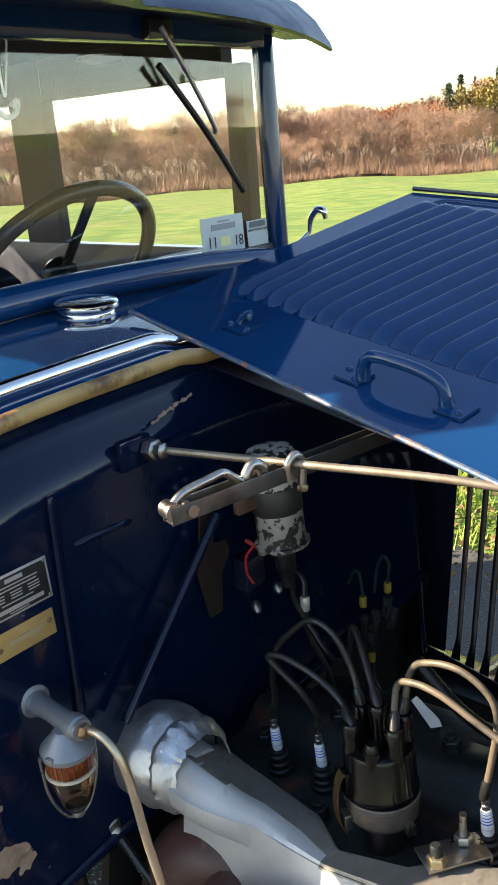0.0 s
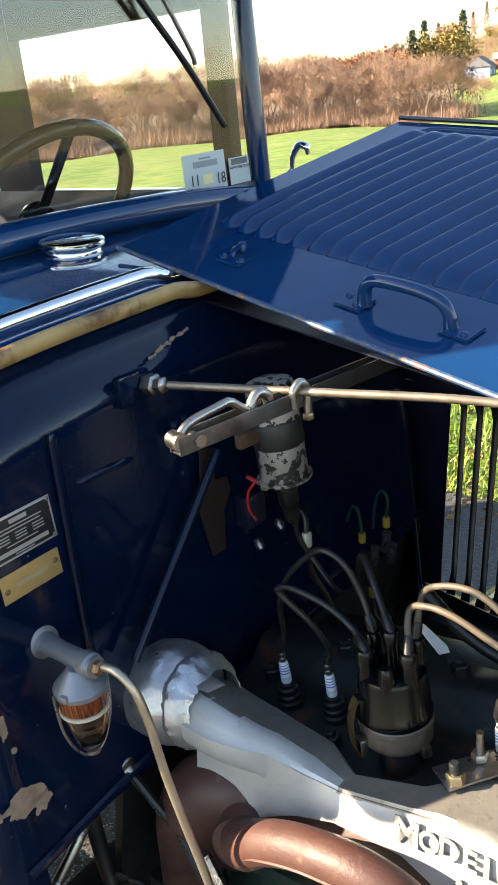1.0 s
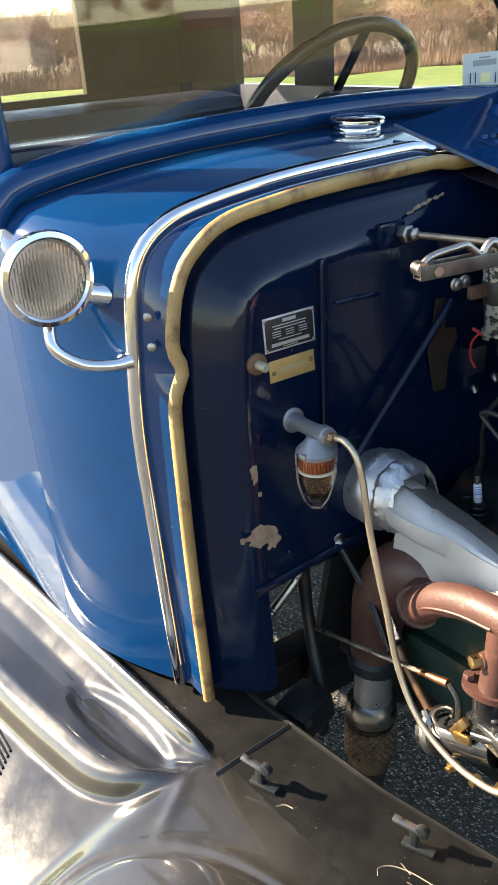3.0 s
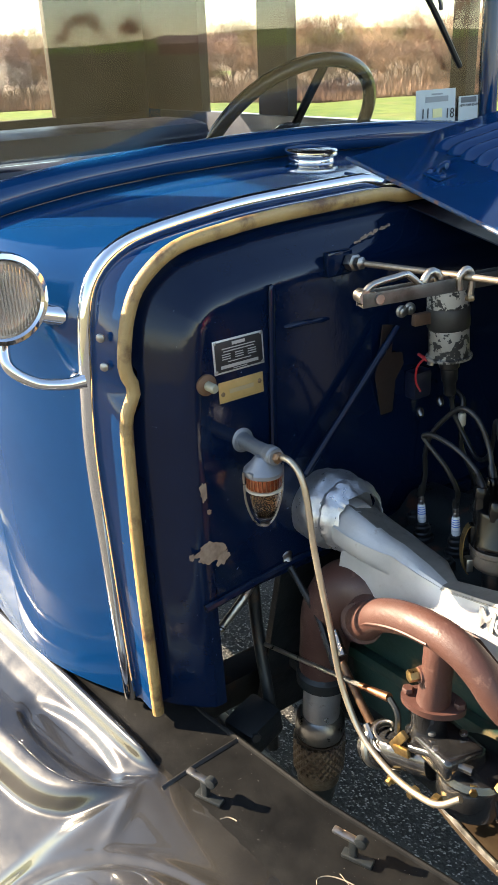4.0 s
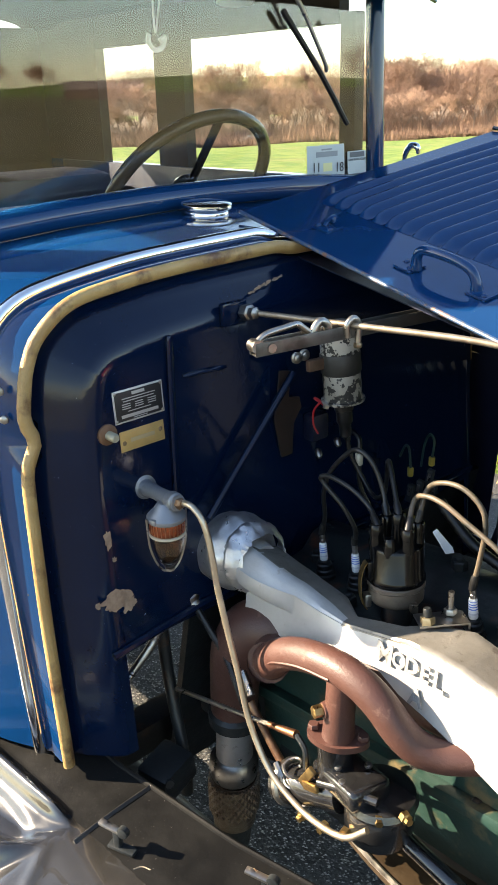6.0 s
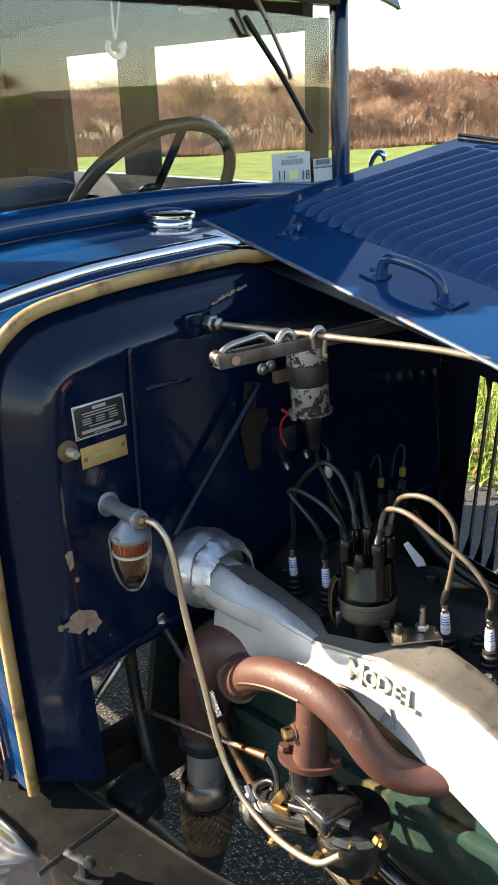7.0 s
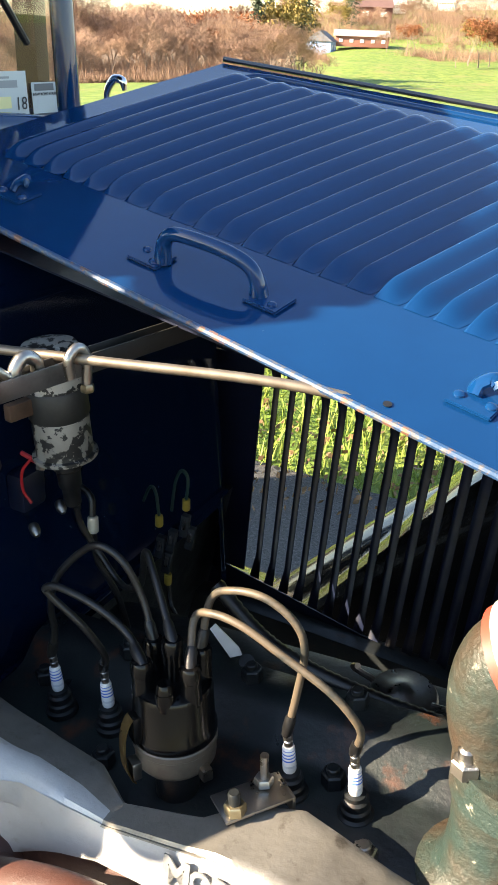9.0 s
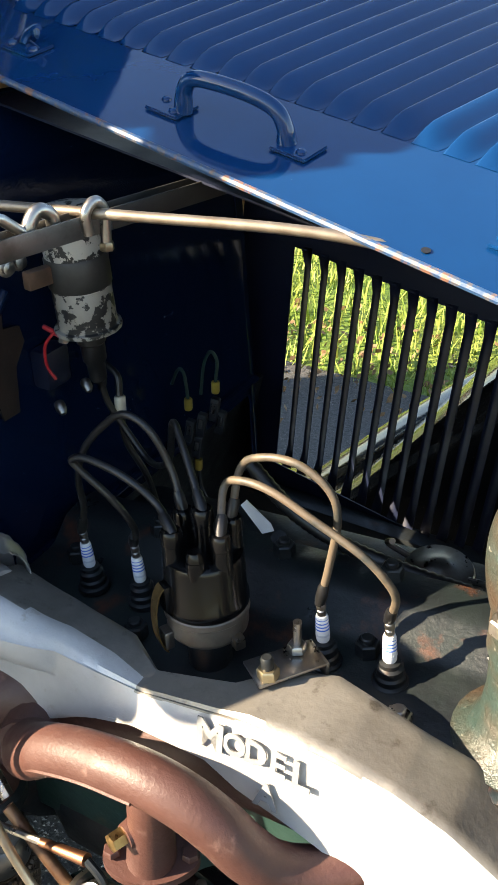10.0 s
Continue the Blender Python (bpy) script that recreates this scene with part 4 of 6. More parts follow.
# rods, pipes and cables
fuel = thing("fuel_line", (.2, -.33, .7), "bent bare steel fuel line from filter to carburettor", "pipe")
part("pipe", tube([(.060, -.339, .935), (.080, -.338, .936), (.098, -.336, .922), (.108, -.334, .890), (.116, -.332, .835), (.128, -.331, .786), (.147, -.330, .722), (.170, -.330, .645), (.208, -.330, .590), (.260, -.330, .567), (.305, -.331, .568), (.344, -.332, .583), (.368, -.322, .606)], .0043, 12), mat("tarnished_pipe", (.56, .47, .36), .38, .9, (.42, .34, .24), 30, .7), fuel)
part("nut", lathe([(.0075, 0), (.0075, .009), (.005, .011)], (.054, -.342, .934), (1, .05, .05), 6), mat("dull_bronze", (.24, .14, .08), .4, .8), fuel)
throttle = thing("throttle_rod", (.1, -.3, .6), "thin throttle rod with a copper end", "rod")
part("rod", tube([(-.04, -.300, .562), (.10, -.302, .607), (.20, -.304, .640)], .0036, 8), STEEL, throttle)
part("copper_sleeve", tube([(.178, -.304, .633), (.232, -.305, .651)], [.004, .0065, .0068, .006], 12, smooth_path=False), COPPER, throttle, "copper sleeve")
part("crank", tube([(.232, -.305, .651), (.250, -.308, .640), (.256, -.312, .615)], .004, 8), IRON, throttle)
spark = thing("control_cable", (0, -.27, .69), "dark spiral wound control cable through the firewall", "cable")
part("ferrule", lathe([(.013, 0), (.0145, .003), (.0145, .010), (.009, .015), (.008, .021)], (-.028, -.274, .727), (.8, .05, -.62), 20), STEEL, spark)
part("grommet", lathe([(.019, 0), (.019, .006), (.012, .013)], (-.040, -.276, .736), (.8, .05, -.62), 20), RUBBER, spark)
path = spline([(-.016, -.273, .716), (.012, -.270, .686), (.050, -.268, .648), (.098, -.28, .600)], 8)
part("cable", tube(path, .0050, 8, 1), RUBBER, spark)
part("winding", tube([p + Vector((0, math.cos(i * 1.6), math.sin(i * 1.6))) * .0050 for i, p in enumerate(spline(path, 6))], .0014, 5, 1), IRON, spark)
arm = thing("armored_cable", (0, -.38, .68), "grey armoured flexible cable below the firewall", "cable")
path = spline([(-.060, -.318, .722), (-.026, -.327, .708), (-.020, -.348, .684), (-.026, -.378, .650), (-.036, -.402, .622), (-.09, -.425, .58)], 14)
part("conduit", tube(path, [.0058 + .0010 * (i % 2) for i in range(len(path))], 10, 1, smooth_path=False), STEEL, arm)
drain = thing("brake_rod", (.43, -.25, .5), "black rod beside the engine pan", "rod")
part("rod", tube([(.33, -.243, .540), (.40, -.242, .522), (.70, -.24, .465)], .012, 12), GLOSSBLACK, drain)
pan = thing("dust_pan", (.45, -.27, .49), "oily tan pressed engine pan flange with a bright edge", "panel")
rows = [[(x, -.262 - .02 * math.sin((x - .28) * 9) * t + .055 * (1 - t), .485 + .14 * (x - .30) - .02 * math.sin((x - .28) * 10) + .012 * (1 - t) - .02 * max(0, t - .8)) for x in np.linspace(.28, .75, 40)] for t in np.linspace(0, 1, 10)]
part("flange", sheet(rows[::-1], .003), mat("oily_tan_steel", (.055, .038, .022), .28, .4, (.03, .02, .012), 20, .8, .0006, 60), pan)
part("bright_edge", tube([Vector(p) + Vector((0, -.001, .002)) for p in rows[-2][1:]], .004, 8, 1), STEEL, pan, "bare bright flange edge")

# ---------------------------------------------------------------- ignition
def spark_plug():
    t = thing("spark_plug", (0, 0, 0), "spark plug with white blue-striped insulator in the engine head", "spark plug", "spark plugs")
    part("seat", lathe([(.0155, 0), (.0162, .002), (.0162, .006), (.013, .008)], (0, 0, -.030), (0, 0, 1), 24), IRON, t)
    part("shell", lathe([(.0125, 0), (.0134, .002), (.0134, .007), (.0115, .009), (.0120, .010), (.0120, .016), (.0095, .018), (.0095, .022), (.0068, .023)], (0, 0, -.024), (0, 0, 1), 24), IRON, t)
    part("insulator", lathe([(.0056, 0), (.0063, .002), (.0061, .016), (.0056, .026), (.0048, .028)], (0, 0, -.001), (0, 0, 1), 20), WHITE, t, "white glazed porcelain")
    for k in range(4):
        r = .0063 - .0002 * k
        part("stripe", lathe([(r - .0004, 0), (r, .0002), (r, .0015), (r - .0004, .0017)], (0, 0, .0122 + k * .0034), (0, 0, 1), 20), BLUE_STRIPE, t)
    part("print_bar", lathe([(.0061, 0), (.0064, .0002), (.0064, .0022), (.0061, .0024)], (0, 0, .0052), (0, 0, 1), 20), mat("faded_print", (.55, .56, .60), .3), t)
    part("terminal", lathe([(.0030, 0), (.0040, .001), (.0040, .006), (.0030, .007), (.0042, .008), (.0042, .013), (.0030, .014), (.0036, .016), (.0036, .022)], (0, 0, .026), (0, 0, 1), 14), STEEL, t)
    return t


plug = spark_plug()
PLUGS = [(.090, -.107, .770), (.152, -.105, .776), (.348, -.103, .792), (.409, -.101, .797)]
lean = Matrix.Rotation(-math.atan(.105), 4, "Y")
for p in PLUGS[1:]:
    copy_thing(plug, Matrix.Translation(p) @ lean)
plug.matrix_basis = Matrix.Translation(PLUGS[0]) @ lean

dist = thing("distributor", (.252, -.138, .77), "black distributor cap with brass clip on a cast housing", "distributor")
DA = Vector((-.085, .055, 1)).normalized()
D0 = Vector((.2530, -.1395, .788))
part("stem", lathe([(.026, 0), (.026, .004), (.020, .008), (.020, .045)], D0 - DA * .042, DA, 24), IRON, dist)
part("housing", lathe([(.022, 0), (.032, .003), (.0358, .008), (.0363, .011), (.0363, .024), (.0380, .026), (.0380, .031), (.0368, .032)], D0, DA, 40), mat("cast_housing", (.21, .18, .15), .42, .7, (.12, .098, .078), 30, .8, .0004, 120, rough_var=.1), dist, "dull cast metal housing")
cap = part("cap", lathe([(.0368, .032), (.0380, .034), (.0380, .041), (.0362, .0440), (.0356, .079), (.0340, .083), (.0300, .0850), (.014, .0855)], D0, DA, 40), BAKELITE, dist)
side = (Vector((1, 0, 0)) - DA * DA.x).normalized()
fore = DA.cross(side)
TOWER = {}
for nm, a, rr, hh in (("near_left", 233, .0265, .112), ("stub", 290, .0265, .100), ("near_right", 340, .0265, .112), ("far_left", 158, .0265, .113), ("far_right", 46, .0265, .112), ("centre", 90, .003, .124)):
    p = D0 + side * math.cos(radians(a)) * rr + fore * math.sin(radians(a)) * rr
    TOWER[nm] = p + DA * hh
    body_r = [(.0094, .076), (.0092, .090), (.0088, .092), (.0086, hh - .014)]
    tip = [(.0096, hh - .013), (.0097, hh - .003), (.0082, hh), (.0050, hh + .001)] if nm != "stub" else [(.0078, hh - .004), (.0060, hh)]
    part("tower", lathe(body_r + tip, p, DA, 20), BAKELITE, cap)
cd = Vector((-.52, -.854, 0)).normalized()
clip_at = D0 + cd * .0380
ct = DA.cross(cd).normalized()
strip = spline([clip_at + cd * o + DA * h for o, h in ((.003, -.004), (.007, .002), (.0105, .016), (.0110, .036), (.008, .052), (.003, .061), (-.003, .060))], 5)
part("clip", sheet([[p + ct * w for p in strip] for w in (-.0060, -.0052, .0052, .0060)], .0012), BRASS, dist, "brass spring clip")
turn = Matrix((cd, ct, DA)).transposed().to_4x4()
part("clip_lug", box((.009, .014, .018), Matrix.Translation(clip_at + cd * .002 + DA * .008) @ turn, .002), STEEL, dist)
part("clip_boss", box((.008, .014, .026), Matrix.Translation(clip_at - cd * .001 + DA * .050) @ turn, .002), BAKELITE, dist)
for sg in (-1, 1):
    part("housing_lug", box((.010, .010, .012), Matrix.Translation(D0 - cd * .010 + ct * sg * .038 + DA * .008) @ turn, .002), STEEL, dist)

WIRE_TAN = mat("sun_browned_wire", (.100, .076, .052), .5, 0, (.024, .027, .024), 22, .9, .0003, 300, lo=.45, hi=.58)


def plug_top(k):
    return Vector(PLUGS[k]) + UP * .044


def lead(name, pts, material, label, r=.0035):
    t = thing("ignition_wire", pts[len(pts) // 2], label, "wire", "ignition wires")
    part("insulation", tube(pts, r, 10), material, t)
    for p, q in ((pts[0], pts[1]), (pts[-1], pts[-2])):
        d = (Vector(q) - Vector(p)).normalized()
        part("boot", lathe([(.0044, -.006), (.0052, .002), (.0050, .012), (.0040, .016)], p, d, 14), RUBBER, t)


lead("a", [plug_top(0), (.094, -.110, .845), (.099, -.118, .885), (.112, -.120, .922), (.140, -.120, .957), (.162, -.120, .972), (.185, -.118, .962), (.203, -.116, .930), TOWER["far_left"]], RUBBER, "black ignition wire looped to the distributor cap")
lead("b", [plug_top(1), (.160, -.118, .850), (.148, -.130, .885), (.122, -.140, .915), (.118, -.143, .926), (.135, -.142, .931), (.175, -.142, .925), (.205, -.141, .908), TOWER["near_left"]], RUBBER, "black ignition wire looped to the distributor cap")
lead("c", [plug_top(3), (.411, -.112, .872), (.404, -.118, .892), (.382, -.120, .911), (.341, -.120, .928), (.305, -.120, .942), (.276, -.119, .943), (.257, -.117, .930), TOWER["near_right"]], WIRE_TAN, "browned ignition wire arching over the engine head")
lead("d", [plug_top(2), (.348, -.100, .875), (.352, -.100, .922), (.342, -.100, .947), (.315, -.100, .961), (.285, -.100, .958), (.262, -.098, .940), TOWER["far_right"]], WIRE_TAN, "browned ignition wire arching over the engine head")
lead("e", [(.052, -.020, .940), (.056, -.016, .905), (.075, -.010, .870), (.110, -.02, .850), (.150, -.045, .880), (.178, -.075, .945), (.200, -.095, .945), TOWER["centre"]], RUBBER, "black coil wire running to the distributor cap")

COILM = mat("flaking_black_on_grey", (.34, .32, .28), .5, .1, (.34, .32, .28), 40, .6, .0004, 120, third=(.012, .012, .012), third_scale=85, third_lo=.50, third_hi=.53)
COILM_PALE = mat("worn_grey_coil", (.27, .25, .215), .5, .1, (.22, .20, .17), 40, .8, .0004, 120, third=(.014, .014, .014), third_scale=70, third_lo=.50, third_hi=.53)
coil = thing("ignition_coil", (.05, -.027, .99), "cylindrical ignition coil with flaking black paint", "ignition coil")
CA = Vector((-.05, -.06, 1)).normalized()
C0 = Vector((.050, -.026, .990))
part("can", lathe([(.0285, .044), (.0287, .046), (.0287, .112), (.026, .118), (.020, .119)], C0, CA, 32), COILM, coil)
part("lower_can", lathe([(.028, .006), (.0285, .010), (.0285, .045), (.0280, .046)], C0, CA, 32), COILM_PALE, coil, "worn pale grey lower half")
part("rim", lathe([(.026, 0), (.0325, .0005), (.0330, .002), (.0325, .0045), (.0290, .0055), (.0285, .010)], C0, CA, 40), COILM_PALE, coil)
part("strap", lathe([(.0288, .045), (.0300, .047), (.0300, .074), (.0288, .076)], C0, CA, 32), mat("dull_black_strap", (.03, .03, .028), .5, .3, (.06, .055, .05), 30, .6), coil)
part("strap_lug", box((.010, .028, .017), Matrix.Translation(C0 + CA * .060 + Vector((-.012, -.040, .002))) @ pose(0, 0, 0, 0, 0, -10), .002), mat("rusty_lug", (.14, .08, .05), .6, .3, (.05, .03, .02), 30, .7), coil)
for p in ((-.002, -.072, 1.055), (-.002, -.056, 1.056)):
    part("lug_bolt", lathe([(.009, 0), (.009, .002), (.006, .003), (.006, .008), (.003, .009)], p, (1, -.3, .1), 14), STEEL, coil)
part("nose", lathe([(.015, 0), (.0145, -.014), (.0125, -.016), (.0120, -.034), (.0095, -.038), (.0090, -.056), (.005, -.060)][::-1], C0, CA, 24), RUBBER, coil)
RED = mat("red_insulation", (.36, .012, .018), .4)
part("red_lead", tube([(.018, -.040, .984), (.008, -.045, .968), (.006, -.044, .945), (.012, -.040, .930)], .0017, 8), RED, coil, "red lead")
part("red_terminal", tube([(.004, -.040, .986), (.022, -.038, .980)], [.0025, .004, .003], 8, smooth_path=False), RED, coil, "red crimp terminal")
part("terminal_nut", lathe([(.005, 0), (.005, .006)], (.034, -.045, .984), (0, -.3, -1), 6), STEEL, coil)

# ---------------------------------------------------------------- rod, prop and firewall fittings
rod = thing("radiator_rod", (.3, -.15, 1.16), "worn steel support rod from firewall to radiator", "rod")
part("rod", tube([(-.03, -.1515, 1.134), (.15, -.108, 1.1365), (.32, -.066, 1.1365), (.42, -.04, 1.115), (.66, .016, 1.05)], .0043, 10), mat("tarnished_rod", (.34, .28, .21), .45, .8, (.20, .15, .11), 40, .8), rod)
part("nut", lathe([(.011, 0), (.012, .002), (.012, .014), (.009, .016)], (-.026, -.150, 1.1335), (1, 0, .09), 6), STEEL, rod)
part("lock_nut", lathe([(.009, 0), (.009, .008), (.006, .010)], (-.009, -.150, 1.135), (1, 0, .09), 6), STEEL, rod)
part("bracket", box((.012, .044, .034), pose(-.034, -.163, 1.133, 0, 0, 0), .004), NAVY_SHADED_DUSTY, rod)

prop = thing("hood_prop", (.13, -.19, 1.14), "folding steel channel hood prop with a wire bail", "hood prop")
PA, PB = Vector((.100, -.246, 1.125)), Vector((.186, .120, 1.133))
d = (PB - PA).normalized()
sd = d.cross(Vector((0, 0, 1))).normalized()
up = sd.cross(d)
base = Matrix((sd, d, up)).transposed().to_4x4()
L = (PB - PA).length
PM = PA.lerp(PB, .42)
PROP_STEEL = mat("dark_worn_steel", (.16, .155, .15), .38, .8, (.06, .055, .05), 30, .8, third=(.45, .40, .33), third_scale=150, third_lo=.66, third_hi=.70)
DARK_STEEL = mat("dark_painted_steel", (.025, .024, .022), .5, .3, (.05, .045, .04), 30, .6)
for a, b, stuff in ((PA, PM, PROP_STEEL), (PM, PB, DARK_STEEL)):
    ln = (b - a).length
    for off in (-.0075, .0075):
        part("channel_side", box((.0018, ln, .017), Matrix.Translation((a + b) / 2 + sd * off) @ base, .0006), stuff, prop)
    part("channel_floor", box((.015, ln * .98, .0018), Matrix.Translation((a + b) / 2 - up * .008) @ base, .0005), stuff, prop)
part("pivot", tube([PA + d * .022 - sd * .011, PA + d * .022 + sd * .011], .006, 12), STEEL, prop)
part("end_roller", tube([PA + d * .004 - sd * .008 + up * .004, PA + d * .004 + sd * .008 + up * .004], .0085, 14), STEEL, prop)
part("bail", tube([PA + d * .006 + up * .008, PA + d * .020 + up * .016, PA + d * .050 + up * .020, PA + d * .064 + up * .021, PA + d * .074 + up * .014, PA + d * .088 + up * .002], .0042, 10), STEEL, prop, "bent wire bail")
part("hook", tube([PA + d * .088 + up * .004, PA + d * .090 + up * .012, PA + d * .098 + up * .019, PA + d * .108 + up * .014, PA + d * .110 + up * .004], .0055, 10), STEEL, prop)
part("rod_hook", tube([(.140, -.118, 1.122), (.140, -.120, 1.138), (.142, -.111, 1.146), (.144, -.103, 1.138), (.144, -.103, 1.112)], .0042, 10), STEEL, prop, "hook over the support rod")
part("hook_nut", hexnut(.006, .007, (.144, -.103, 1.106)), mat("tarnished_nut", (.34, .28, .19), .4, .9, (.2, .16, .1), 50, .8), prop)

filt = thing("fuel_filter", (.035, -.352, .90), "glass fuel sediment bowl with cast top and wire bail", "fuel filter")
CAST = mat("grey_die_cast", (.24, .25, .27), .45, .6, (.24, .24, .24), 30, .6, .0003, 150)
FC = Vector((.038, -.3485, 0))


def turned(profile, z, seg=32):
    return lathe(profile, FC + Vector((0, 0, z)), (0, 0, 1), seg)


part("flange", lathe([(.0165, 0), (.0175, .002), (.0175, .007), (.013, .009), (.0115, .014)], (-.032, -.336, .926), (1, -.06, .04), 28), CAST, filt)
part("inlet", tube([(-.026, -.336, .927), (.004, -.338, .929), (.034, -.341, .932), (.058, -.342, .934)], [.0115, .0095, .0105, .0105], 20), CAST, filt)
part("outlet_boss", lathe([(.0115, 0), (.0125, .002), (.0125, .012), (.0105, .014)], (.040, -.3415, .933), (1, -.04, .05), 24), CAST, filt)
part("cast_top", turned([(.0245, 0), (.0258, .0015), (.0258, .006), (.0225, .010), (.0170, .015), (.0125, .022), (.0090, .025)], .9065), CAST, filt)
part("yoke_ear", box((.010, .054, .008), pose(.038, -.3485, .912, 0, 0, 12), .003), CAST, filt)
BOWL = bpy.data.materials.new("amber_glass")
BOWL.use_nodes = True
bb = BOWL.node_tree.nodes["Principled BSDF"]
bb.inputs["Base Color"].default_value = (1.0, 0.90, 0.80, 1)
bb.inputs["Roughness"].default_value, bb.inputs["Transmission Weight"].default_value, bb.inputs["IOR"].default_value = 0.01, 1.0, 1.30
part("bowl", turned([(.0045, 0), (.0095, .0015), (.0140, .009), (.0190, .024), (.0222, .040), (.0232, .056), (.0234, .066), (.0222, .066), (.0210, .040), (.0175, .024), (.0120, .010), (.0060, .005)], .838), BOWL, filt, "amber tinted glass bowl")
part("fuel", turned([(.0035, 0), (.0110, .005), (.0165, .018), (.0185, .028), (.0030, .028)], .8435, 28), FUEL, filt, "amber petrol")
part("sediment", turned([(.0030, 0), (.0085, .001), (.0090, .004), (.0020, .005)], .8440, 20), mat("dark_sediment", (.02, .012, .008), .6), filt, "dark sediment")
part("bowl_ring", turned([(.0225, 0), (.0242, .0008), (.0242, .0032), (.0225, .004)], .885), mat("pale_cork_gasket", (.55, .47, .36), .5), filt, "pale gasket ring")
part("element", turned([(.0215, 0), (.0222, .001), (.0222, .0165), (.0215, .0175)], .8895), mat("copper_gauze", (.40, .10, .035), .35, .6, (.20, .05, .02), 150, 1.0), filt, "copper gauze element")
for a in np.linspace(0, 6.283, 26, endpoint=False):
    part("gauze_rib", tube([(FC.x + .0224 * math.cos(a), FC.y + .0224 * math.sin(a), .8898), (FC.x + .0224 * math.cos(a), FC.y + .0224 * math.sin(a), .9068)], .0009, 5), COPPER, filt)
wire = Vector((.20, 1, 0)).normalized()
part("bail", tube([FC + wire * w + Vector((0, 0, z)) for w, z in ((-.028, .914), (-.0275, .895), (-.0255, .870), (-.018, .846), (-.009, .8325), (0, .8305), (.009, .8325), (.018, .846), (.0255, .870), (.0275, .895), (.028, .914))], .0015, 8), STEEL, filt)
part("thumb_nut", turned([(.0040, 0), (.0065, .001), (.0065, .004), (.003, .006)], .8300, 14), STEEL, filt)

PLATE_BLACK = mat("black_enamel_plate", (.015, .015, .016), .35)
PLATE_EDGE = mat("bare_plate_metal", (.55, .55, .54), .4, .7)
TAGM = mat("brass_tag", (.58, .40, .16), .45, .6, (.42, .28, .10), 20, .5)
wx = Matrix(((0, 0, 1), (1, 0, 0), (0, 1, 0))).to_4x4()


def on_wall(y, z, off=0.0):
    """A pose on the firewall: local x to the car's left, local y up, z out of the wall."""
    return Matrix.Translation((wall_x(z) + .0010 + off, y, z)) @ Matrix.Rotation(math.atan(-.06), 4, "Y") @ wx


plate = thing("data_plate", (-.03, -.331, 1.046), "black enamelled data plate with bright border", "plate")
part("rim", box((.078, .044, .0012), on_wall(-.331, 1.046), .0004), PLATE_EDGE, plate)
part("field", box((.073, .039, .0010), on_wall(-.331, 1.046, .0007), .0003), PLATE_BLACK, plate)
for y, z, w, h in [(-.331, 1.0612, .020, .0042)] + [(-.331, 1.0560 - .0036 * k, .052 - .004 * (k % 2), .0013) for k in range(2)] + [(-.331 + dx, 1.0485 - .003 * k, .013, .0012) for k in range(3) for dx in (-.020, 0, .020)] + [(-.331, 1.0385, .036, .0012), (-.331, 1.0325, .058, .0042), (-.331, 1.0285, .022, .0010)]:
    part("print_bar", box((w, h, .0004), on_wall(y, z, .0014), 0), PLATE_EDGE, plate)
for dy, dz in ((-.0355, -.0185), (.0355, -.0185), (-.0355, .0185), (.0355, .0185)):
    part("rivet", lathe([(.0028, 0), (.0024, .001), (.001, .0016)], on_wall(-.331 + dy, 1.046 + dz).translation, (1, 0, 0), 10), STEEL, plate)
tag = thing("serial_tag", (-.03, -.331, .999), "brass serial number tag riveted to the firewall", "plate")
part("tag_plate", box((.070, .028, .0012), on_wall(-.331, .999), .0004), TAGM, tag)
part("stamped_bar", box((.038, .0055, .0004), on_wall(-.331, .999, .0008), 0), mat("stamped_grey", (.46, .36, .20), .5, .4), tag)
for dy in (-.029, .029):
    part("screw", lathe([(.0035, 0), (.003, .001), (.0012, .0018)], on_wall(-.331 + dy, .999 + dy * .08).translation, (1, 0, 0), 12), mat("rusted_screw", (.2, .13, .07), .5, .5), tag)
bolt = thing("firewall_bolt", (-.02, -.383, 1.016), "rusty bolt with a pale end in the firewall", "bolt")
part("washer", lathe([(.014, 0), (.014, .004), (.010, .006)], (-.031, -.384, 1.016), (1, 0, 0), 20), mat("rusted_washer", (.17, .09, .05), .6, .4), bolt)
part("stem", lathe([(.0062, 0), (.0062, .016), (.0045, .019)], (-.027, -.384, 1.016), (1, 0, 0), 14), mat("pale_stem", (.34, .31, .22), .4, .3), bolt)

# ---------------------------------------------------------------- engine front and clutter behind
NECK = mat("flaking_green_iron", (0.028, 0.046, 0.040), 0.38, 0.1, (0.060, 0.038, 0.024), 14, 0.9, 0.0022, 130, rough_var=0.14, third=(0.30, 0.28, 0.23), third_scale=80, third_lo=0.64, third_hi=0.69)
neck = thing("water_neck", (.535, -.105, .79), "chipped green cast water neck with bolted flange", "water pipe")
part("neck_base", lathe([(.062, 0), (.050, .006), (.041, .022), (.037, .050), (.036, .095)], (.532, -.112, .786), (-.10, .02, 1), 28), NECK, neck)
lobe = [(.052 * math.cos(a) * (.78 + .22 * abs(math.cos(a))), .038 * math.sin(a)) for a in np.linspace(0, 6.283, 36, endpoint=False)]
part("flange", prism(lobe, .016, pose(.523, -.113, .872, 0, -6, -62)), NECK, neck)
part("flange", prism(lobe, .014, pose(.522, -.113, .890, 0, -6, -62)), NECK, neck)
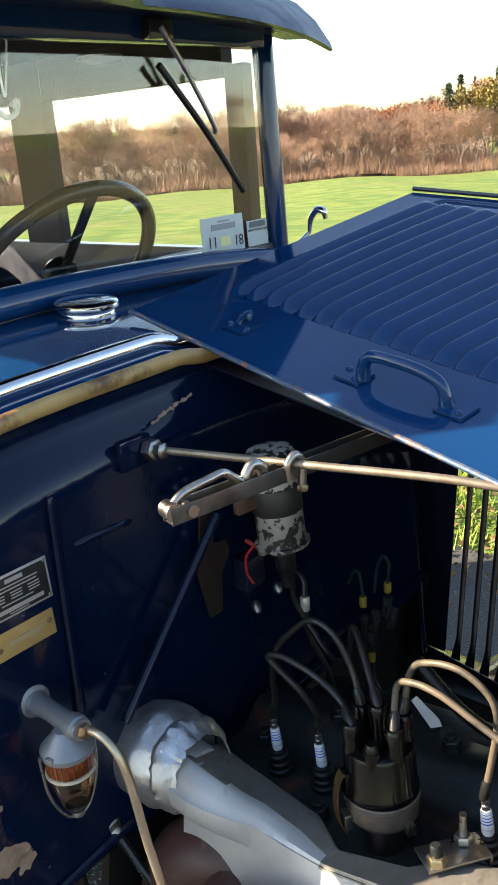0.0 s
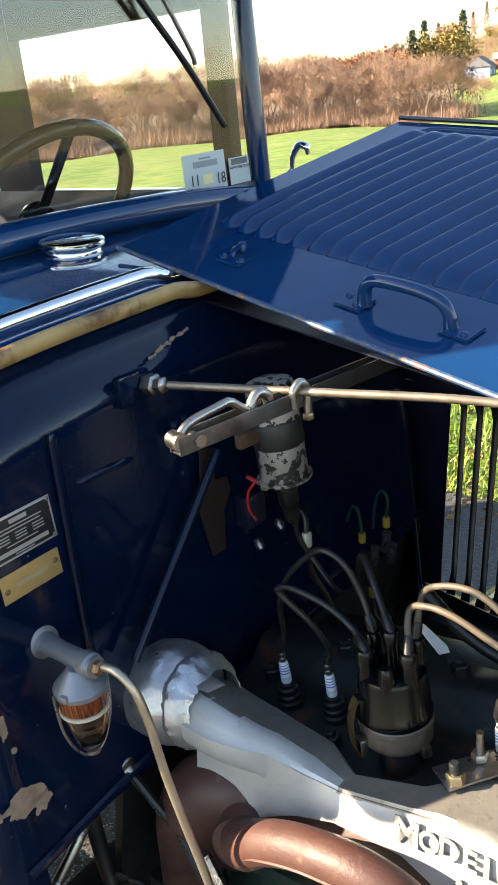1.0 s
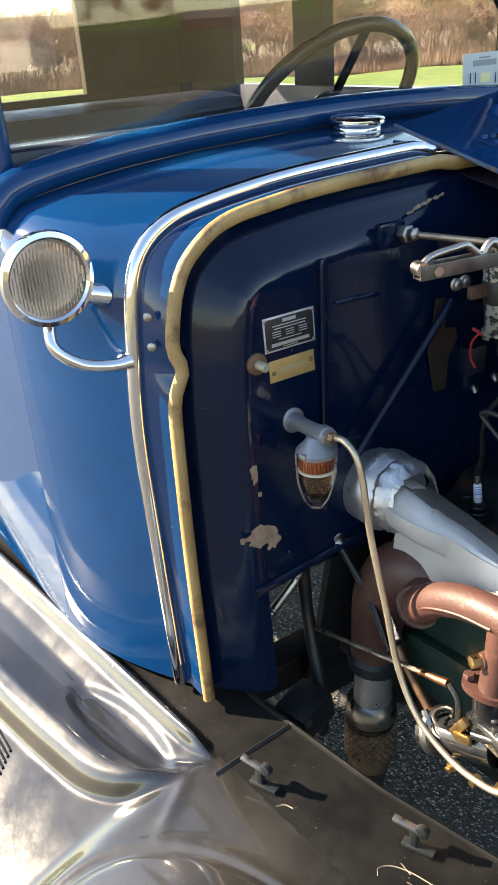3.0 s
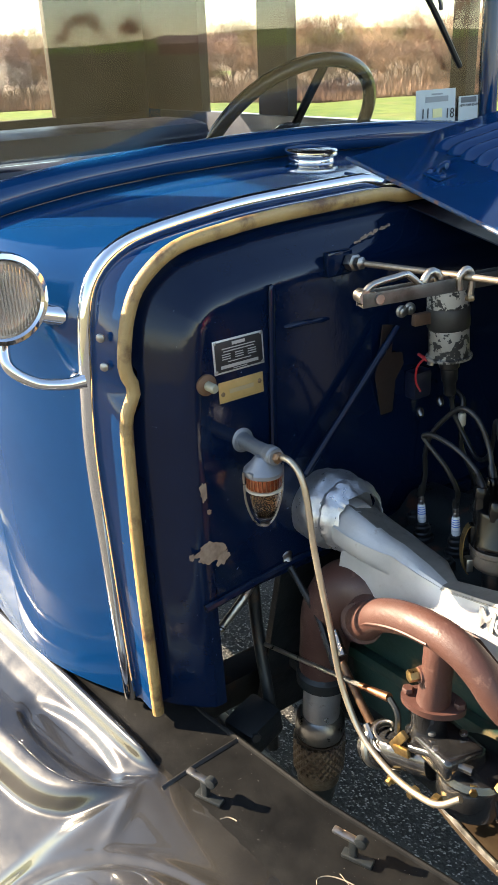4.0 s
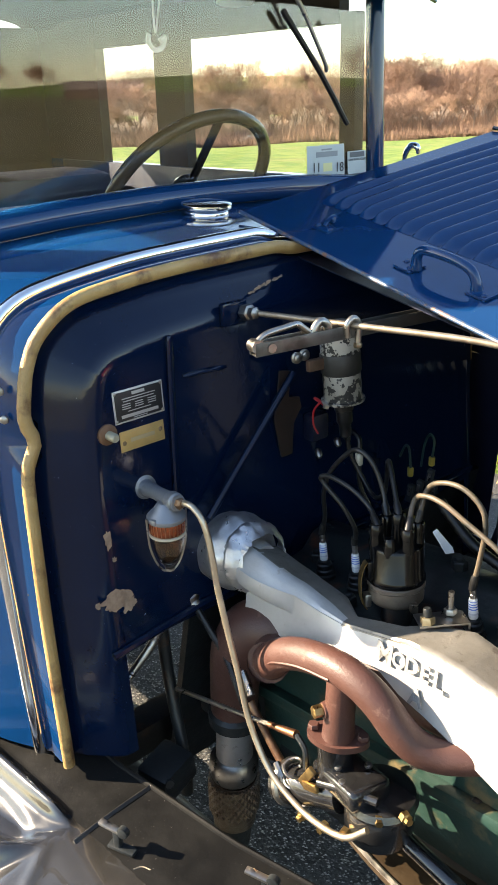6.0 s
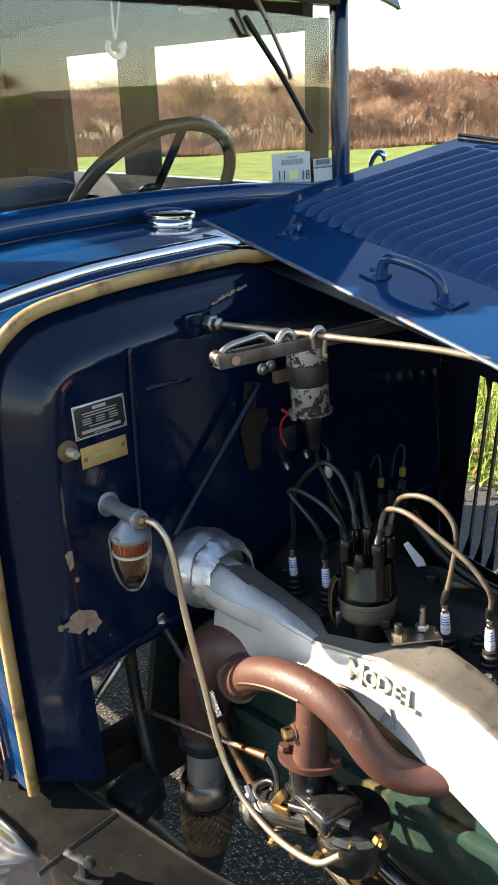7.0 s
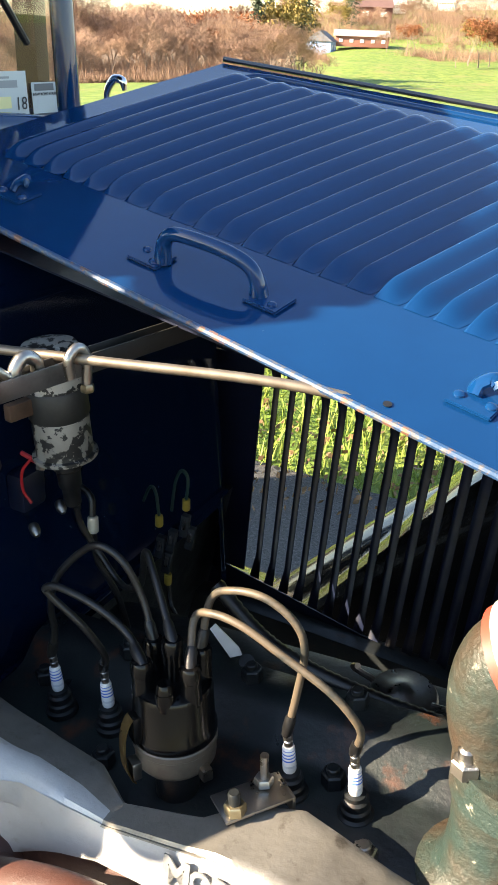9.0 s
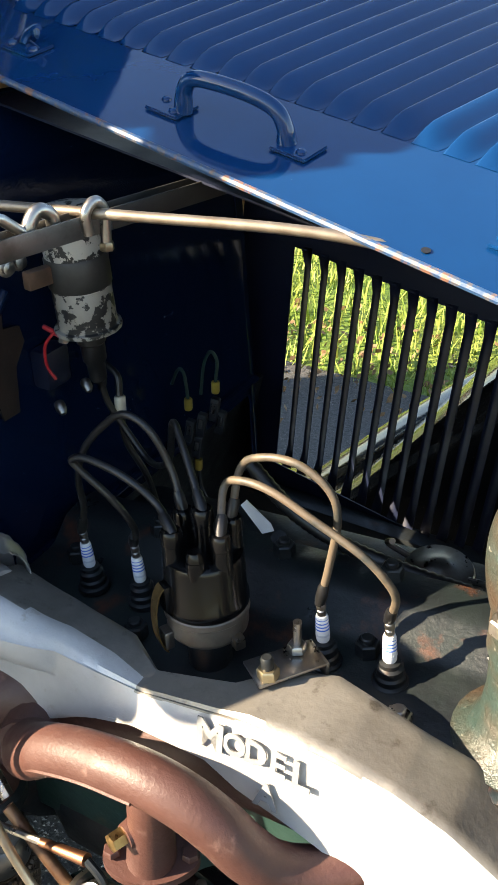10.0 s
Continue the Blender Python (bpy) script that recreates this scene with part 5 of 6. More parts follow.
part("elbow", tube([(.520, -.112, .895), (.509, -.112, .928), (.506, -.112, .962), (.514, -.112, .992), (.540, -.110, 1.012), (.60, -.106, 1.03)], [.031, .033, .035, .036, .036, .036], 28), NECK, neck)
nut = part("flange_nut", hexnut(.0115, .013, (.499, -.139, .903), (-.08, 0, 1)), STEEL, neck, "bare steel nut")
part("stud", lathe([(.007, 0), (.007, .010), (.005, .012)], (.498, -.139, .915), (-.08, 0, 1), 12), STEEL, nut)
part("hose", tube([(.512, -.112, .990), (.535, -.111, 1.008), (.58, -.109, 1.026), (.68, -.10, 1.05)], .0405, 28), mat("red_hose", (.42, .05, .03), .5, 0, (.25, .03, .02), 30, .6), neck, "faded red rubber hose")
part("hose_clamp", tube([(.517, -.112, .9945), (.531, -.111, 1.0055)], .0425, 30), mat("pale_clamp", (.75, .72, .64), .4, .3), neck, "pale hose clamp")

radiator = thing("radiator", (.66, 0, .8), "black radiator core ahead of the engine", "radiator")
part("core", box((.07, .56, .62), (.70, 0, .80), .01), IRON, radiator)
part("top_tank", box((.09, .60, .10), (.70, 0, 1.10), .02), BLACK, radiator)
fan = thing("fan", (.62, -.02, .86), "dark engine fan behind the radiator", "fan")
part("hub", lathe([(.03, 0), (.035, .01), (.03, .05)], (.59, -.02, .86), (1, 0, 0), 20), IRON, fan)
for a in (20, 110, 200, 290):
    part("blade", box((.006, .07, .17), Matrix.Translation((.63, -.02, .86)) @ pose(0, 0, 0, a, 0, 0) @ pose(0, 0, .115, 0, 0, 18), .002), IRON, fan)

cap2 = thing("breather_cap", (.40, .06, .775), "dull round pressed cap beyond the head", "cap")
part("disc", lathe([(.034, 0), (.036, .002), (.034, .005), (.020, .007), (.012, .011), (.006, .013)], (.40, .062, .768), (0, -.1, 1), 28), STEEL, cap2)
part("spring_arm", tube([(.366, .066, .772), (.345, .060, .784), (.352, .050, .796)], .0035, 8), STEEL, cap2)
part("arm", tube([(.43, .06, .772), (.462, .066, .770)], .003, 8), STEEL, cap2)
conduit = thing("wire_loom", (.33, .02, .80), "black corrugated wire loom behind the engine head", "cable")
path = spline([(.20, .02, .86), (.255, .018, .818), (.31, .022, .795), (.38, .026, .785), (.45, .030, .782)], 16)
part("loom", tube(path, [.0075 + .0012 * (i % 2) for i in range(len(path))], 10, 1, smooth_path=False), RUBBER, conduit)
lever = thing("throttle_bracket", (.23, 0, .80), "pale stamped metal lever behind the distributor", "bracket")
part("blade", prism([(-.002, -.004), (.034, -.008), (.040, .003), (.032, .006), (-.002, .004)], .002, Matrix.Translation((.210, .0, .822)) @ Euler((radians(60), radians(38), 0)).to_matrix().to_4x4()), mat("zinc", (.55, .56, .58), .4, .6), lever)
part("pivot", lathe([(.008, 0), (.008, .006)], (.249, .003, .789), (0, -.5, 1), 16), IRON, lever)

fuse = thing("fuse_block", (.03, .19, .77), "small wiring block with yellow taped leads", "fuse box")
YEL = mat("yellow_tape", (.36, .25, .035), .5)
for k, (x, y, z) in enumerate(((.020, .185, .755), (.034, .192, .765), (.046, .205, .785), (.028, .190, .730), (.052, .210, .765))):
    part("block", box((.012, .010, .034), pose(x, y, z, 0, 8, 10), .002), mat("dusty_plastic", (.022, .024, .026), .5), fuse)
    part("contact", box((.005, .003, .014), pose(x + .002, y - .006, z + .004, 0, 8, 10), .0006), STEEL, fuse)
for x, y, z in ((.020, .183, .796), (.048, .205, .818), (.030, .188, .704)):
    part("tape", lathe([(.005, 0), (.0055, .002), (.0055, .014), (.005, .016)], (x, y, z - .008), (0, 0, 1), 10), YEL, fuse, "yellow tape")
GREENW = mat("green_wire", (.010, .035, .026), .5)
part("lead", tube([(.020, .183, .803), (.014, .185, .835), (.004, .187, .840), (-.008, .188, .815)], .0022, 7), GREENW, fuse)
part("lead", tube([(.048, .205, .825), (.050, .206, .855), (.040, .207, .865), (.030, .207, .845), (.024, .207, .80)], .0022, 7), GREENW, fuse)
part("lead", tube([(.030, .188, .70), (.040, .18, .67), (.07, .16, .66)], .003, 7), RUBBER, fuse)

rear = thing("starter_bracket", (-.01, -.06, .95), "rusty brown bracket on the firewall", "bracket")
RUSTM = mat("dark_rust", (.022, .011, .008), .7, .1, (.010, .006, .005), 30, .8, .0006, 90)
part("strap", prism([(-.012, -.06), (.010, -.06), (.014, -.01), (.030, .012), (.026, .030), (.004, .034), (.008, .075), (-.014, .080), (-.020, .030), (-.026, .005)], .003, Matrix.Translation((-.022, -.075, .955)) @ wx), RUSTM, rear)
part("relay", box((.024, .036, .044), pose(-.014, -.018, .930), .006), NAVY_INNER, rear)
for p in ((.006, -.035, .90), (.004, .010, .905)):
    part("terminal", lathe([(.004, 0), (.006, .003), (.006, .010), (.003, .016)], p, (.7, -.4, -.5), 10), STEEL, rear)
pin = thing("wire_connector", (.03, .04, .868), "pale crimped wire connector", "connector")
part("sleeve", lathe([(.006, 0), (.0065, .002), (.0065, .018), (.005, .020)], (.027, .039, .858), (0, 0, 1), 14), mat("pale_sleeve", (.6, .56, .45), .4, .3), pin)
part("lead", tube([(.027, .039, .858), (.030, .04, .82), (.05, .05, .77), (.06, .06, .70)], .004, 8), RUBBER, pin)
part("lead", tube([(.027, .039, .878), (.02, .045, .90), (-.01, .05, .91)], .004, 8), RUBBER, pin)

# chips and a scratch on the firewall
CHIP = mat("bare_primer", (.33, .23, .16), .8, 0, (.20, .13, .09), 60, .9)


def chip(y, z, r, squash, seed):
    rnd = random.Random(seed)
    pts = []
    for a in np.linspace(0, 6.283, 40, endpoint=False):
        k = r * (.72 + .38 * noise.noise((math.cos(a) * 2.2 + seed, math.sin(a) * 2.2, seed * .7)) + .12 * rnd.random())
        pts.append((k * math.cos(a), k * math.sin(a) * squash))
    return part("paint_chip", prism(pts, .0004, on_wall(y, z, -.0002)), CHIP, firewall, "bare patch of chipped paint")


chip(-.402, .782, .030, .62, 3)
chip(-.385, .768, .016, .8, 5)
chip(-.432, .785, .006, 1, 8)
chip(-.404, .872, .007, 2.6, 11)
chip(-.398, .842, .004, 1.2, 13)
for k in range(16):
    chip(-.13 + .0042 * k + .002 * random.random(), 1.152 + .0011 * k + .003 * random.random(), .0018 + .0025 * random.random(), .8, 20 + k)

# screws down the hood seat
for y, z in ((-.492, 1.085), (-.492, 1.048), (-.494, .80)):
    part("seat_screw", lathe([(.006, 0), (.0055, .0015), (.0025, .003)], (-.088 - .04 * (z - .9), y + .002, z), (.7, -.7, 0), 12), STEEL, body)

# ---------------------------------------------------------------- cowl fittings
gm = (-.285, -.002, 1.2255)
cap_ob = part("fuel_cap", lathe([(.039, .014), (.0425, .0155), (.0430, .018), (.0425, .022), (.040, .0242), (.030, .0255), (.010, .026)], gm, (.06, 0, 1), 44), CHROME, body, "polished chrome fuel filler cap")
part("base_ring", lathe([(.036, 0), (.037, .002), (.037, .005), (.034, .006)], gm, (.06, 0, 1), 40), RUBBER, cap_ob)
part("skirt", lathe([(.0355, .005), (.0375, .006), (.0375, .010), (.0365, .0115), (.037, .0145)], gm, (.06, 0, 1), 40), CHROME, cap_ob)


def cowl_lamp(sgn):
    t = thing("cowl_lamp", (-.14, sgn * .585, 1.13), "round chrome cowl lamp with ribbed glass", "lamp", "cowl lamps")
    c = Vector((-.155, sgn * .583, 1.139))
    part("shell", lathe([(.012, 0), (.032, .012), (.046, .032), (.052, .056)], c - Vector((.058, 0, 0)), (1, 0, 0), 36), CHROME, t)
    part("rim", lathe([(.048, -.006), (.054, -.004), (.0565, .002), (.055, .008), (.049, .010), (.046, .007)], c, (1, 0, 0), 44), CHROME, t)
    part("reflector", lathe([(.008, -.030), (.030, -.022), (.044, -.004), (.0465, .001)], c, (1, 0, 0), 32, front=False), mat("silvered_reflector", (.90, .91, .93), .30, .55), t)
    lens = mat("ribbed_lens", (.96, .97, .97), .16, 0, (.88, .88, .86), 20, .4)
    lens.node_tree.nodes["Principled BSDF"].inputs["Transmission Weight"].default_value = 1.0
    part("lens", lathe([(.047, .001), (.046, .005), (.030, .008), (.010, .009)], c, (1, 0, 0), 32), lens, t, "ribbed clear glass")
    for k in range(-10, 11):
        y = k * .0042
        hh = math.sqrt(max(0, .043 ** 2 - y * y))
        part("lens_rib", tube([c + Vector((.0075, y, -hh)), c + Vector((.0085, y, 0)), c + Vector((.0075, y, hh))], .0011, 6, 2), lens, t)
    part("arm", tube([c + Vector((-.02, 0, -.052)), c + Vector((-.004, sgn * .004, -.085)), c + Vector((.010, -sgn * .022, -.108)), c + Vector((.026, -sgn * .055, -.114)), c + Vector((.034, -sgn * .078, -.112))], [.0075, .0075, .0075, .008, .010], 14), CHROME, t)
    part("arm_foot", lathe([(.006, 0), (.010, .006), (.010, .016), (.005, .024)], c + Vector((.010, -sgn * .074, -.113)), (1, 0, 0), 16), CHROME, t)
    part("stem", tube([c + Vector((-.030, -sgn * .02, -.022)), c + Vector((-.010, -sgn * .085, -.040))], [.012, .015], 14), CHROME, t)


cowl_lamp(-1)
mir = thing("mirror_arm", (-.34, .60, 1.27), "small curved chrome mirror arm beside the windscreen", "mirror")
part("arm", tube([(-.356, .60, 1.262), (-.352, .60, 1.285), (-.338, .60, 1.302), (-.322, .60, 1.300), (-.318, .60, 1.286)], [.004, .006, .007, .007, .004], 12), CHROME, mir)
part("bracket", tube([(-.356, .60, 1.262), (-.37, .575, 1.24)], .004, 10), CHROME, mir)

wiper = thing("wiper", (-.36, .35, 1.45), "black windscreen wiper with a thin metal arm", "wiper")
part("motor", box((.03, .05, .03), (-.375, .265, 1.598), .006), BLACK, wiper)
part("arm", tube([(-.362, .262, 1.600), (-.358, .300, 1.548), (-.356, .352, 1.468), (-.358, .362, 1.448)], [.006, .004, .004, .004], 8), STEEL, wiper)
part("blade", tube([(-.372, .262, 1.549), (-.370, .352, 1.452), (-.370, .434, 1.352)], .0055, 8), RUBBER, wiper)

def sticker(name, y, z, w, h, label):
    t = thing(name, (-.392, y, z), label, "sticker")
    part("paper", box((.0006, w, h), pose(-.3875 - (z - 1.30) * .04, y, z, 0, -2.5, 0), 0), mat("sticker_paper", (.48, .53, .54), .6), t)
    return t


def on_glass(y, z, off=.0006):
    return Matrix.Translation((-.3868 - (z - 1.30) * .04 + off, y, z)) @ wx


INK = mat("sticker_ink", (.03, .03, .035), .6)
st = sticker("registration_sticker", .392, 1.277, .108, .075, "white inspection sticker with black month and year")
lettering("11", .026, on_glass(.363, 1.272), INK, st, .0002)
lettering("18", .026, on_glass(.430, 1.269), INK, st, .0002)
for k, (y, z, w, h) in enumerate(((.394, 1.297, .062, .010), (.394, 1.250, .062, .009), (.394, 1.306, .030, .003))):
    part("print_bar", box((.0004, w, h), pose(-.3866 - (z - 1.30) * .04, y, z, 0, -2.5, 0), 0), mat("print_grey", (.25, .27, .29), .6), st)
part("print_bar", box((.0004, .026, .016), pose(-.3866 + .001, .396, 1.272, 0, -2.5, 0), 0), mat("print_pale_yellow", (.75, .70, .35), .6), st)
st = sticker("inspection_sticker", .484, 1.267, .056, .062, "small yellow and white inspection sticker")
part("yellow_band", box((.0004, .056, .026), pose(-.3858, .484, 1.258, 0, -2.5, 0), 0), mat("print_yellow", (.80, .68, .05), .6), st)
lettering("NEW YORK STATE", .0065, on_glass(.484, 1.281, .001), INK, st, .0002)
part("print_bar", box((.0004, .044, .010), pose(-.3862, .484, 1.291, 0, -2.5, 0), 0), mat("print_dark", (.12, .13, .14), .6), st)

# ---------------------------------------------------------------- cabin
wheel = thing("steering_wheel", (-.72, .28, 1.21), "dark steering wheel inside the cabin", "steering wheel")
wc, wn1, wn2 = Vector((-.715, .285, 1.215)), Vector((.64, 0, .77)), Vector((0, 1, 0))
part("rim", tube([wc + (wn1 * math.cos(a) + wn2 * math.sin(a)) * .205 for a in np.linspace(0, 2 * math.pi, 40)], .0145, 12, 2, cap=False), mat("brown_bakelite_rim", (.045, .032, .016), .25, 0, (.06, .045, .02), 9, .6), wheel)
for a in (0, 120, 240):
    q = (wn1 * math.cos(radians(a)) + wn2 * math.sin(radians(a)))
    part("spoke", tube([wc + q * .02, wc + q * .20], .009, 8), BLACK, wheel)
part("hub", lathe([(.035, 0), (.032, .02), (.02, .03)], wc, (-.77, 0, .64), 20), BLACK, wheel)
part("column", tube([wc, wc + Vector((.35, -.02, -.42))], .018, 12), BLACK, wheel)
dome = thing("dome_light", (-.80, .55, 1.61), "round cabin lamp on the roof lining", "lamp")
part("base", lathe([(.045, 0), (.045, .006), (.035, .012)], (-.80, .52, 1.612), (0, 0, -1), 24), mat("cream_plastic", (.55, .53, .45), .4), dome)
charm = thing("hanging_charm", (-.5, .06, 1.49), "small pale charm on a beaded cord", "ornament")
part("cord", tube([(-.45, .035, 1.60), (-.46, .040, 1.545), (-.462, .044, 1.515), (-.46, .05, 1.545), (-.45, .055, 1.60)], .0016, 6), WHITE, charm)
part("pendant", tube([(-.462, .030, 1.512), (-.462, .028, 1.500), (-.462, .040, 1.488), (-.462, .056, 1.492), (-.462, .062, 1.508), (-.462, .052, 1.503)], .0045, 8), WHITE, charm)

# ---------------------------------------------------------------- buildings far off
def house(name, az, r, w, d, h, roof_h, wall_col, roof_col, label, turn=0, windows=4):
    x, y = -r * math.sin(radians(az)), r * math.cos(radians(az))
    z = terrain_height(x, y)
    t = thing(name, (x, y, z), label, "house")
    m = pose(x, y, z, 0, 0, az + turn)
    wm = mat(name + "_wall", wall_col, .8, 0, tuple(c * .8 for c in wall_col), .5, .6)
    part("wall", box((w, d, h), m @ pose(0, 0, h / 2), .02), wm, t)
    g = bmesh.new()
    pts = [(-w / 2 - .4, -d / 2 - .5, h - .1), (w / 2 + .4, -d / 2 - .5, h - .1), (w / 2 + .4, d / 2 + .5, h - .1), (-w / 2 - .4, d / 2 + .5, h - .1), (-w / 2 - .4, 0, h + roof_h), (w / 2 + .4, 0, h + roof_h)]
    v = [g.verts.new(m @ Vector(p)) for p in pts]
    for f in ((0, 1, 5, 4), (2, 3, 4, 5), (0, 4, 3), (1, 2, 5), (0, 3, 2, 1)):
        g.faces.new([v[i] for i in f])
    part("roof", g, mat(name + "_roof", roof_col, .8, 0, tuple(c * .7 for c in roof_col), .6, .6), t, smooth=False)
    for k in range(windows):
        part("window", box((w / windows * .35, .12, h * .32), m @ pose(-w / 2 + w * (k + .5) / windows, -d / 2 - .02, h * .55), .02), WHITE, t)
    return t


house("blue_house", 23.6, 262, 6, 7, 3.6, 2.6, (.22, .30, .46), (.14, .14, .16), "pale blue gabled house beyond the field", 75, 2)
house("red_house", 21.2, 268, 15, 8, 2.8, 1.6, (.34, .14, .10), (.33, .28, .25), "long low red house with a row of windows", 4, 5)
house("red_barn", 20.7, 345, 13, 10, 5, 4, (.20, .07, .05), (.16, .09, .08), "red barn on the far slope", 10, 2)
house("white_shed", 19.4, 380, 8, 6, 3, 2, (.75, .74, .70), (.6, .58, .55), "white shed on the far slope", 20, 1)
house("white_shed", 16.3, 400, 7, 6, 3, 2, (.75, .74, .70), (.6, .58, .55), "white shed on the far slope", -10, 1)
house("open_barn", -57.5, 290, 24, 12, 3.2, 2.4, (.085, .055, .040), (.20, .155, .14), "long brown farm building across the field", 0, 0)
house("white_house", -70.0, 150, 9, 8, 5, 4, (.72, .70, .66), (.3, .3, .3), "white gabled farmhouse across the field", 30, 3)

# ---------------------------------------------------------------- trees
BARK = mat("grey_brown_bark", (.17, .130, .105), .9, 0, (.19, .15, .12), 2, .7)
TWIG = mat("bare_twigs", (.40, .265, .185), .9, 0, (.30, .19, .13), .8, .8)


def mottled(m, dark, pale):
    """Gives every loose stem or leaf of a mesh its own tone between two colours."""
    nd, lk = m.node_tree.nodes, m.node_tree.links
    g = nd.new("ShaderNodeNewGeometry")
    mx = nd.new("ShaderNodeMix")
    mx.data_type = "RGBA"
    mx.inputs[6].default_value, mx.inputs[7].default_value = (*dark, 1), (*pale, 1)
    lk.new(g.outputs["Random Per Island"], mx.inputs[0])
    lk.new(mx.outputs[2], nd["Principled BSDF"].inputs["Base Color"])
    return m


mottled(TWIG, (.115, .068, .048), (.38, .235, .16))
LEAF_O = mat("orange_leaves", (.24, .085, .030), .8, 0, (.17, .055, .02), .9, .8)
LEAF_Y = mat("yellow_leaves", (.22, .155, .035), .8, 0, (.15, .115, .03), .9, .8)
LEAF_G = mat("dark_evergreen", (.040, .060, .028), .85, 0, (.028, .042, .02), .9, .8)


def limb(bm, p, q, r0, r1):
    d = (q - p).normalized()
    u = d.orthogonal().normalized()
    w = d.cross(u)
    a = [bm.verts.new(p + (u * math.cos(t) + w * math.sin(t)) * r0) for t in (0, 2.094, 4.189)]
    b = [bm.verts.new(q + (u * math.cos(t) + w * math.sin(t)) * r1) for t in (0, 2.094, 4.189)]
    for k in range(3):
        bm.faces.new((a[k], a[(k + 1) % 3], b[(k + 1) % 3], b[k]))


def leaf(bm, p, s, rnd):
    n = Vector((rnd.gauss(0, 1), rnd.gauss(0, 1), rnd.gauss(0, 1))).normalized()
    u = n.orthogonal().normalized() * s
    w = n.cross(u)
    bm.faces.new([bm.verts.new(p + q) for q in (-u, w * .7, u, -w * .7)])


def tree(seed, height, leaves, leaf_mat, label, spread=.36, leaf_size=.22):
    """A broadleaf tree: tapered trunk, limbs, twigs and, where it keeps them, many small leaves."""
    rnd = random.Random(seed)
    t = thing("tree", (0, 0, 0), label, "tree", "trees along the field")
    wood, twig = bmesh.new(), bmesh.new()
    tips = []

    def grow(p, d, length, r, depth):
        steps = 2 if depth < 3 else 1
        for _ in range(steps):
            d = (d + Vector((rnd.gauss(0, .10), rnd.gauss(0, .10), rnd.gauss(.02, .06)))).normalized()
            q = p + d * length / steps
            limb(wood if depth < 3 else twig, p, q, r, r * .78)
            p, r = q, r * .78
        if depth >= 5:
            tips.append(p)
            return
        for _ in range(3 if depth in (1, 2, 3) else 4 if depth == 0 else 3):
            a, k = rnd.uniform(0, 6.283), spread * rnd.uniform(.7, 1.7)
            side = d.orthogonal().normalized()
            side = Matrix.Rotation(a, 3, d) @ side
            grow(p, (d + side * math.tan(k)).normalized(), length * rnd.uniform(.56, .84), max(.012, r * .66), depth + 1)

    grow(Vector((0, 0, -.5)), Vector((0, 0, 1)), height * .30, height * .017, 0)
    part("trunk", wood, BARK, t, smooth=False)
    if leaves:
        for p in tips:
            for _ in range(leaves):
                leaf(twig, p + Vector((rnd.gauss(0, .45), rnd.gauss(0, .45), rnd.gauss(0, .4))), leaf_size * rnd.uniform(.6, 1.3), rnd)
    else:
        for p in tips:
            for _ in range(7):
                d = Vector((rnd.gauss(0, .6), rnd.gauss(0, .6), rnd.gauss(.5, .5))).normalized() * height * rnd.uniform(.04, .11)
                b = p + Vector((rnd.gauss(0, .35), rnd.gauss(0, .35), rnd.gauss(-.1, .35)))
                w = d.orthogonal().normalized() * rnd.uniform(.018, .034)
                twig.faces.new([twig.verts.new(q) for q in (b - w, b + w, b + d)])
    part("crown", twig, leaf_mat if leaves else TWIG, t, smooth=False)
    return t


def conifer(seed, height, label):
    rnd = random.Random(seed)
    t = thing("tree", (0, 0, 0), label, "tree", "trees along the field")
    wood, crown_bm = bmesh.new(), bmesh.new()
    limb(wood, Vector((0, 0, -.5)), Vector((0, 0, height)), .16, .02)
    part("trunk", wood, BARK, t, smooth=False)
    for _ in range(230):
        h = rnd.uniform(.12, 1) ** .8
        a, l = rnd.uniform(0, 6.283), (1 - h) * height * .33 * rnd.uniform(.6, 1.1) + .25
        p = Vector((0, 0, h * height))
        q = p + Vector((math.cos(a) * l, math.sin(a) * l, -.25 * l))
        for _ in range(12):
            leaf(crown_bm, p.lerp(q, rnd.uniform(.15, 1)) + Vector((rnd.gauss(0, .15), rnd.gauss(0, .15), rnd.gauss(0, .1))), .17, rnd)
    part("crown", crown_bm, LEAF_G, t, smooth=False)
    return t


rnd = random.Random(5)
kinds = [tree(k, 11.5, 0, None, "bare grey-brown autumn tree at the field's edge", .34 + .05 * (k % 3)) for k in range(5)]
orange = [tree(31, 11, 4, LEAF_O, "orange-leaved autumn tree at the field's edge")]
yellow = [tree(41, 12, 4, LEAF_Y, "yellow-leaved autumn tree at the field's edge", .30)]
green = [conifer(51, 15, "dark green pine at the field's edge")]
used = set()


def plant(kind, az, r, scale, sink=.2):
    x, y = -r * math.sin(radians(az)), r * math.cos(radians(az))
    m = pose(x, y, terrain_height(x, y) - sink, 0, 0, rnd.uniform(0, 360))
    ob = kind if kind.name not in used else copy_thing(kind, m)
    used.add(kind.name)
    ob.matrix_basis = m
    ob.scale = (scale, scale, scale * rnd.uniform(.9, 1.1))


far_wood = {"wood": ([], []), "twig": ([], [])}


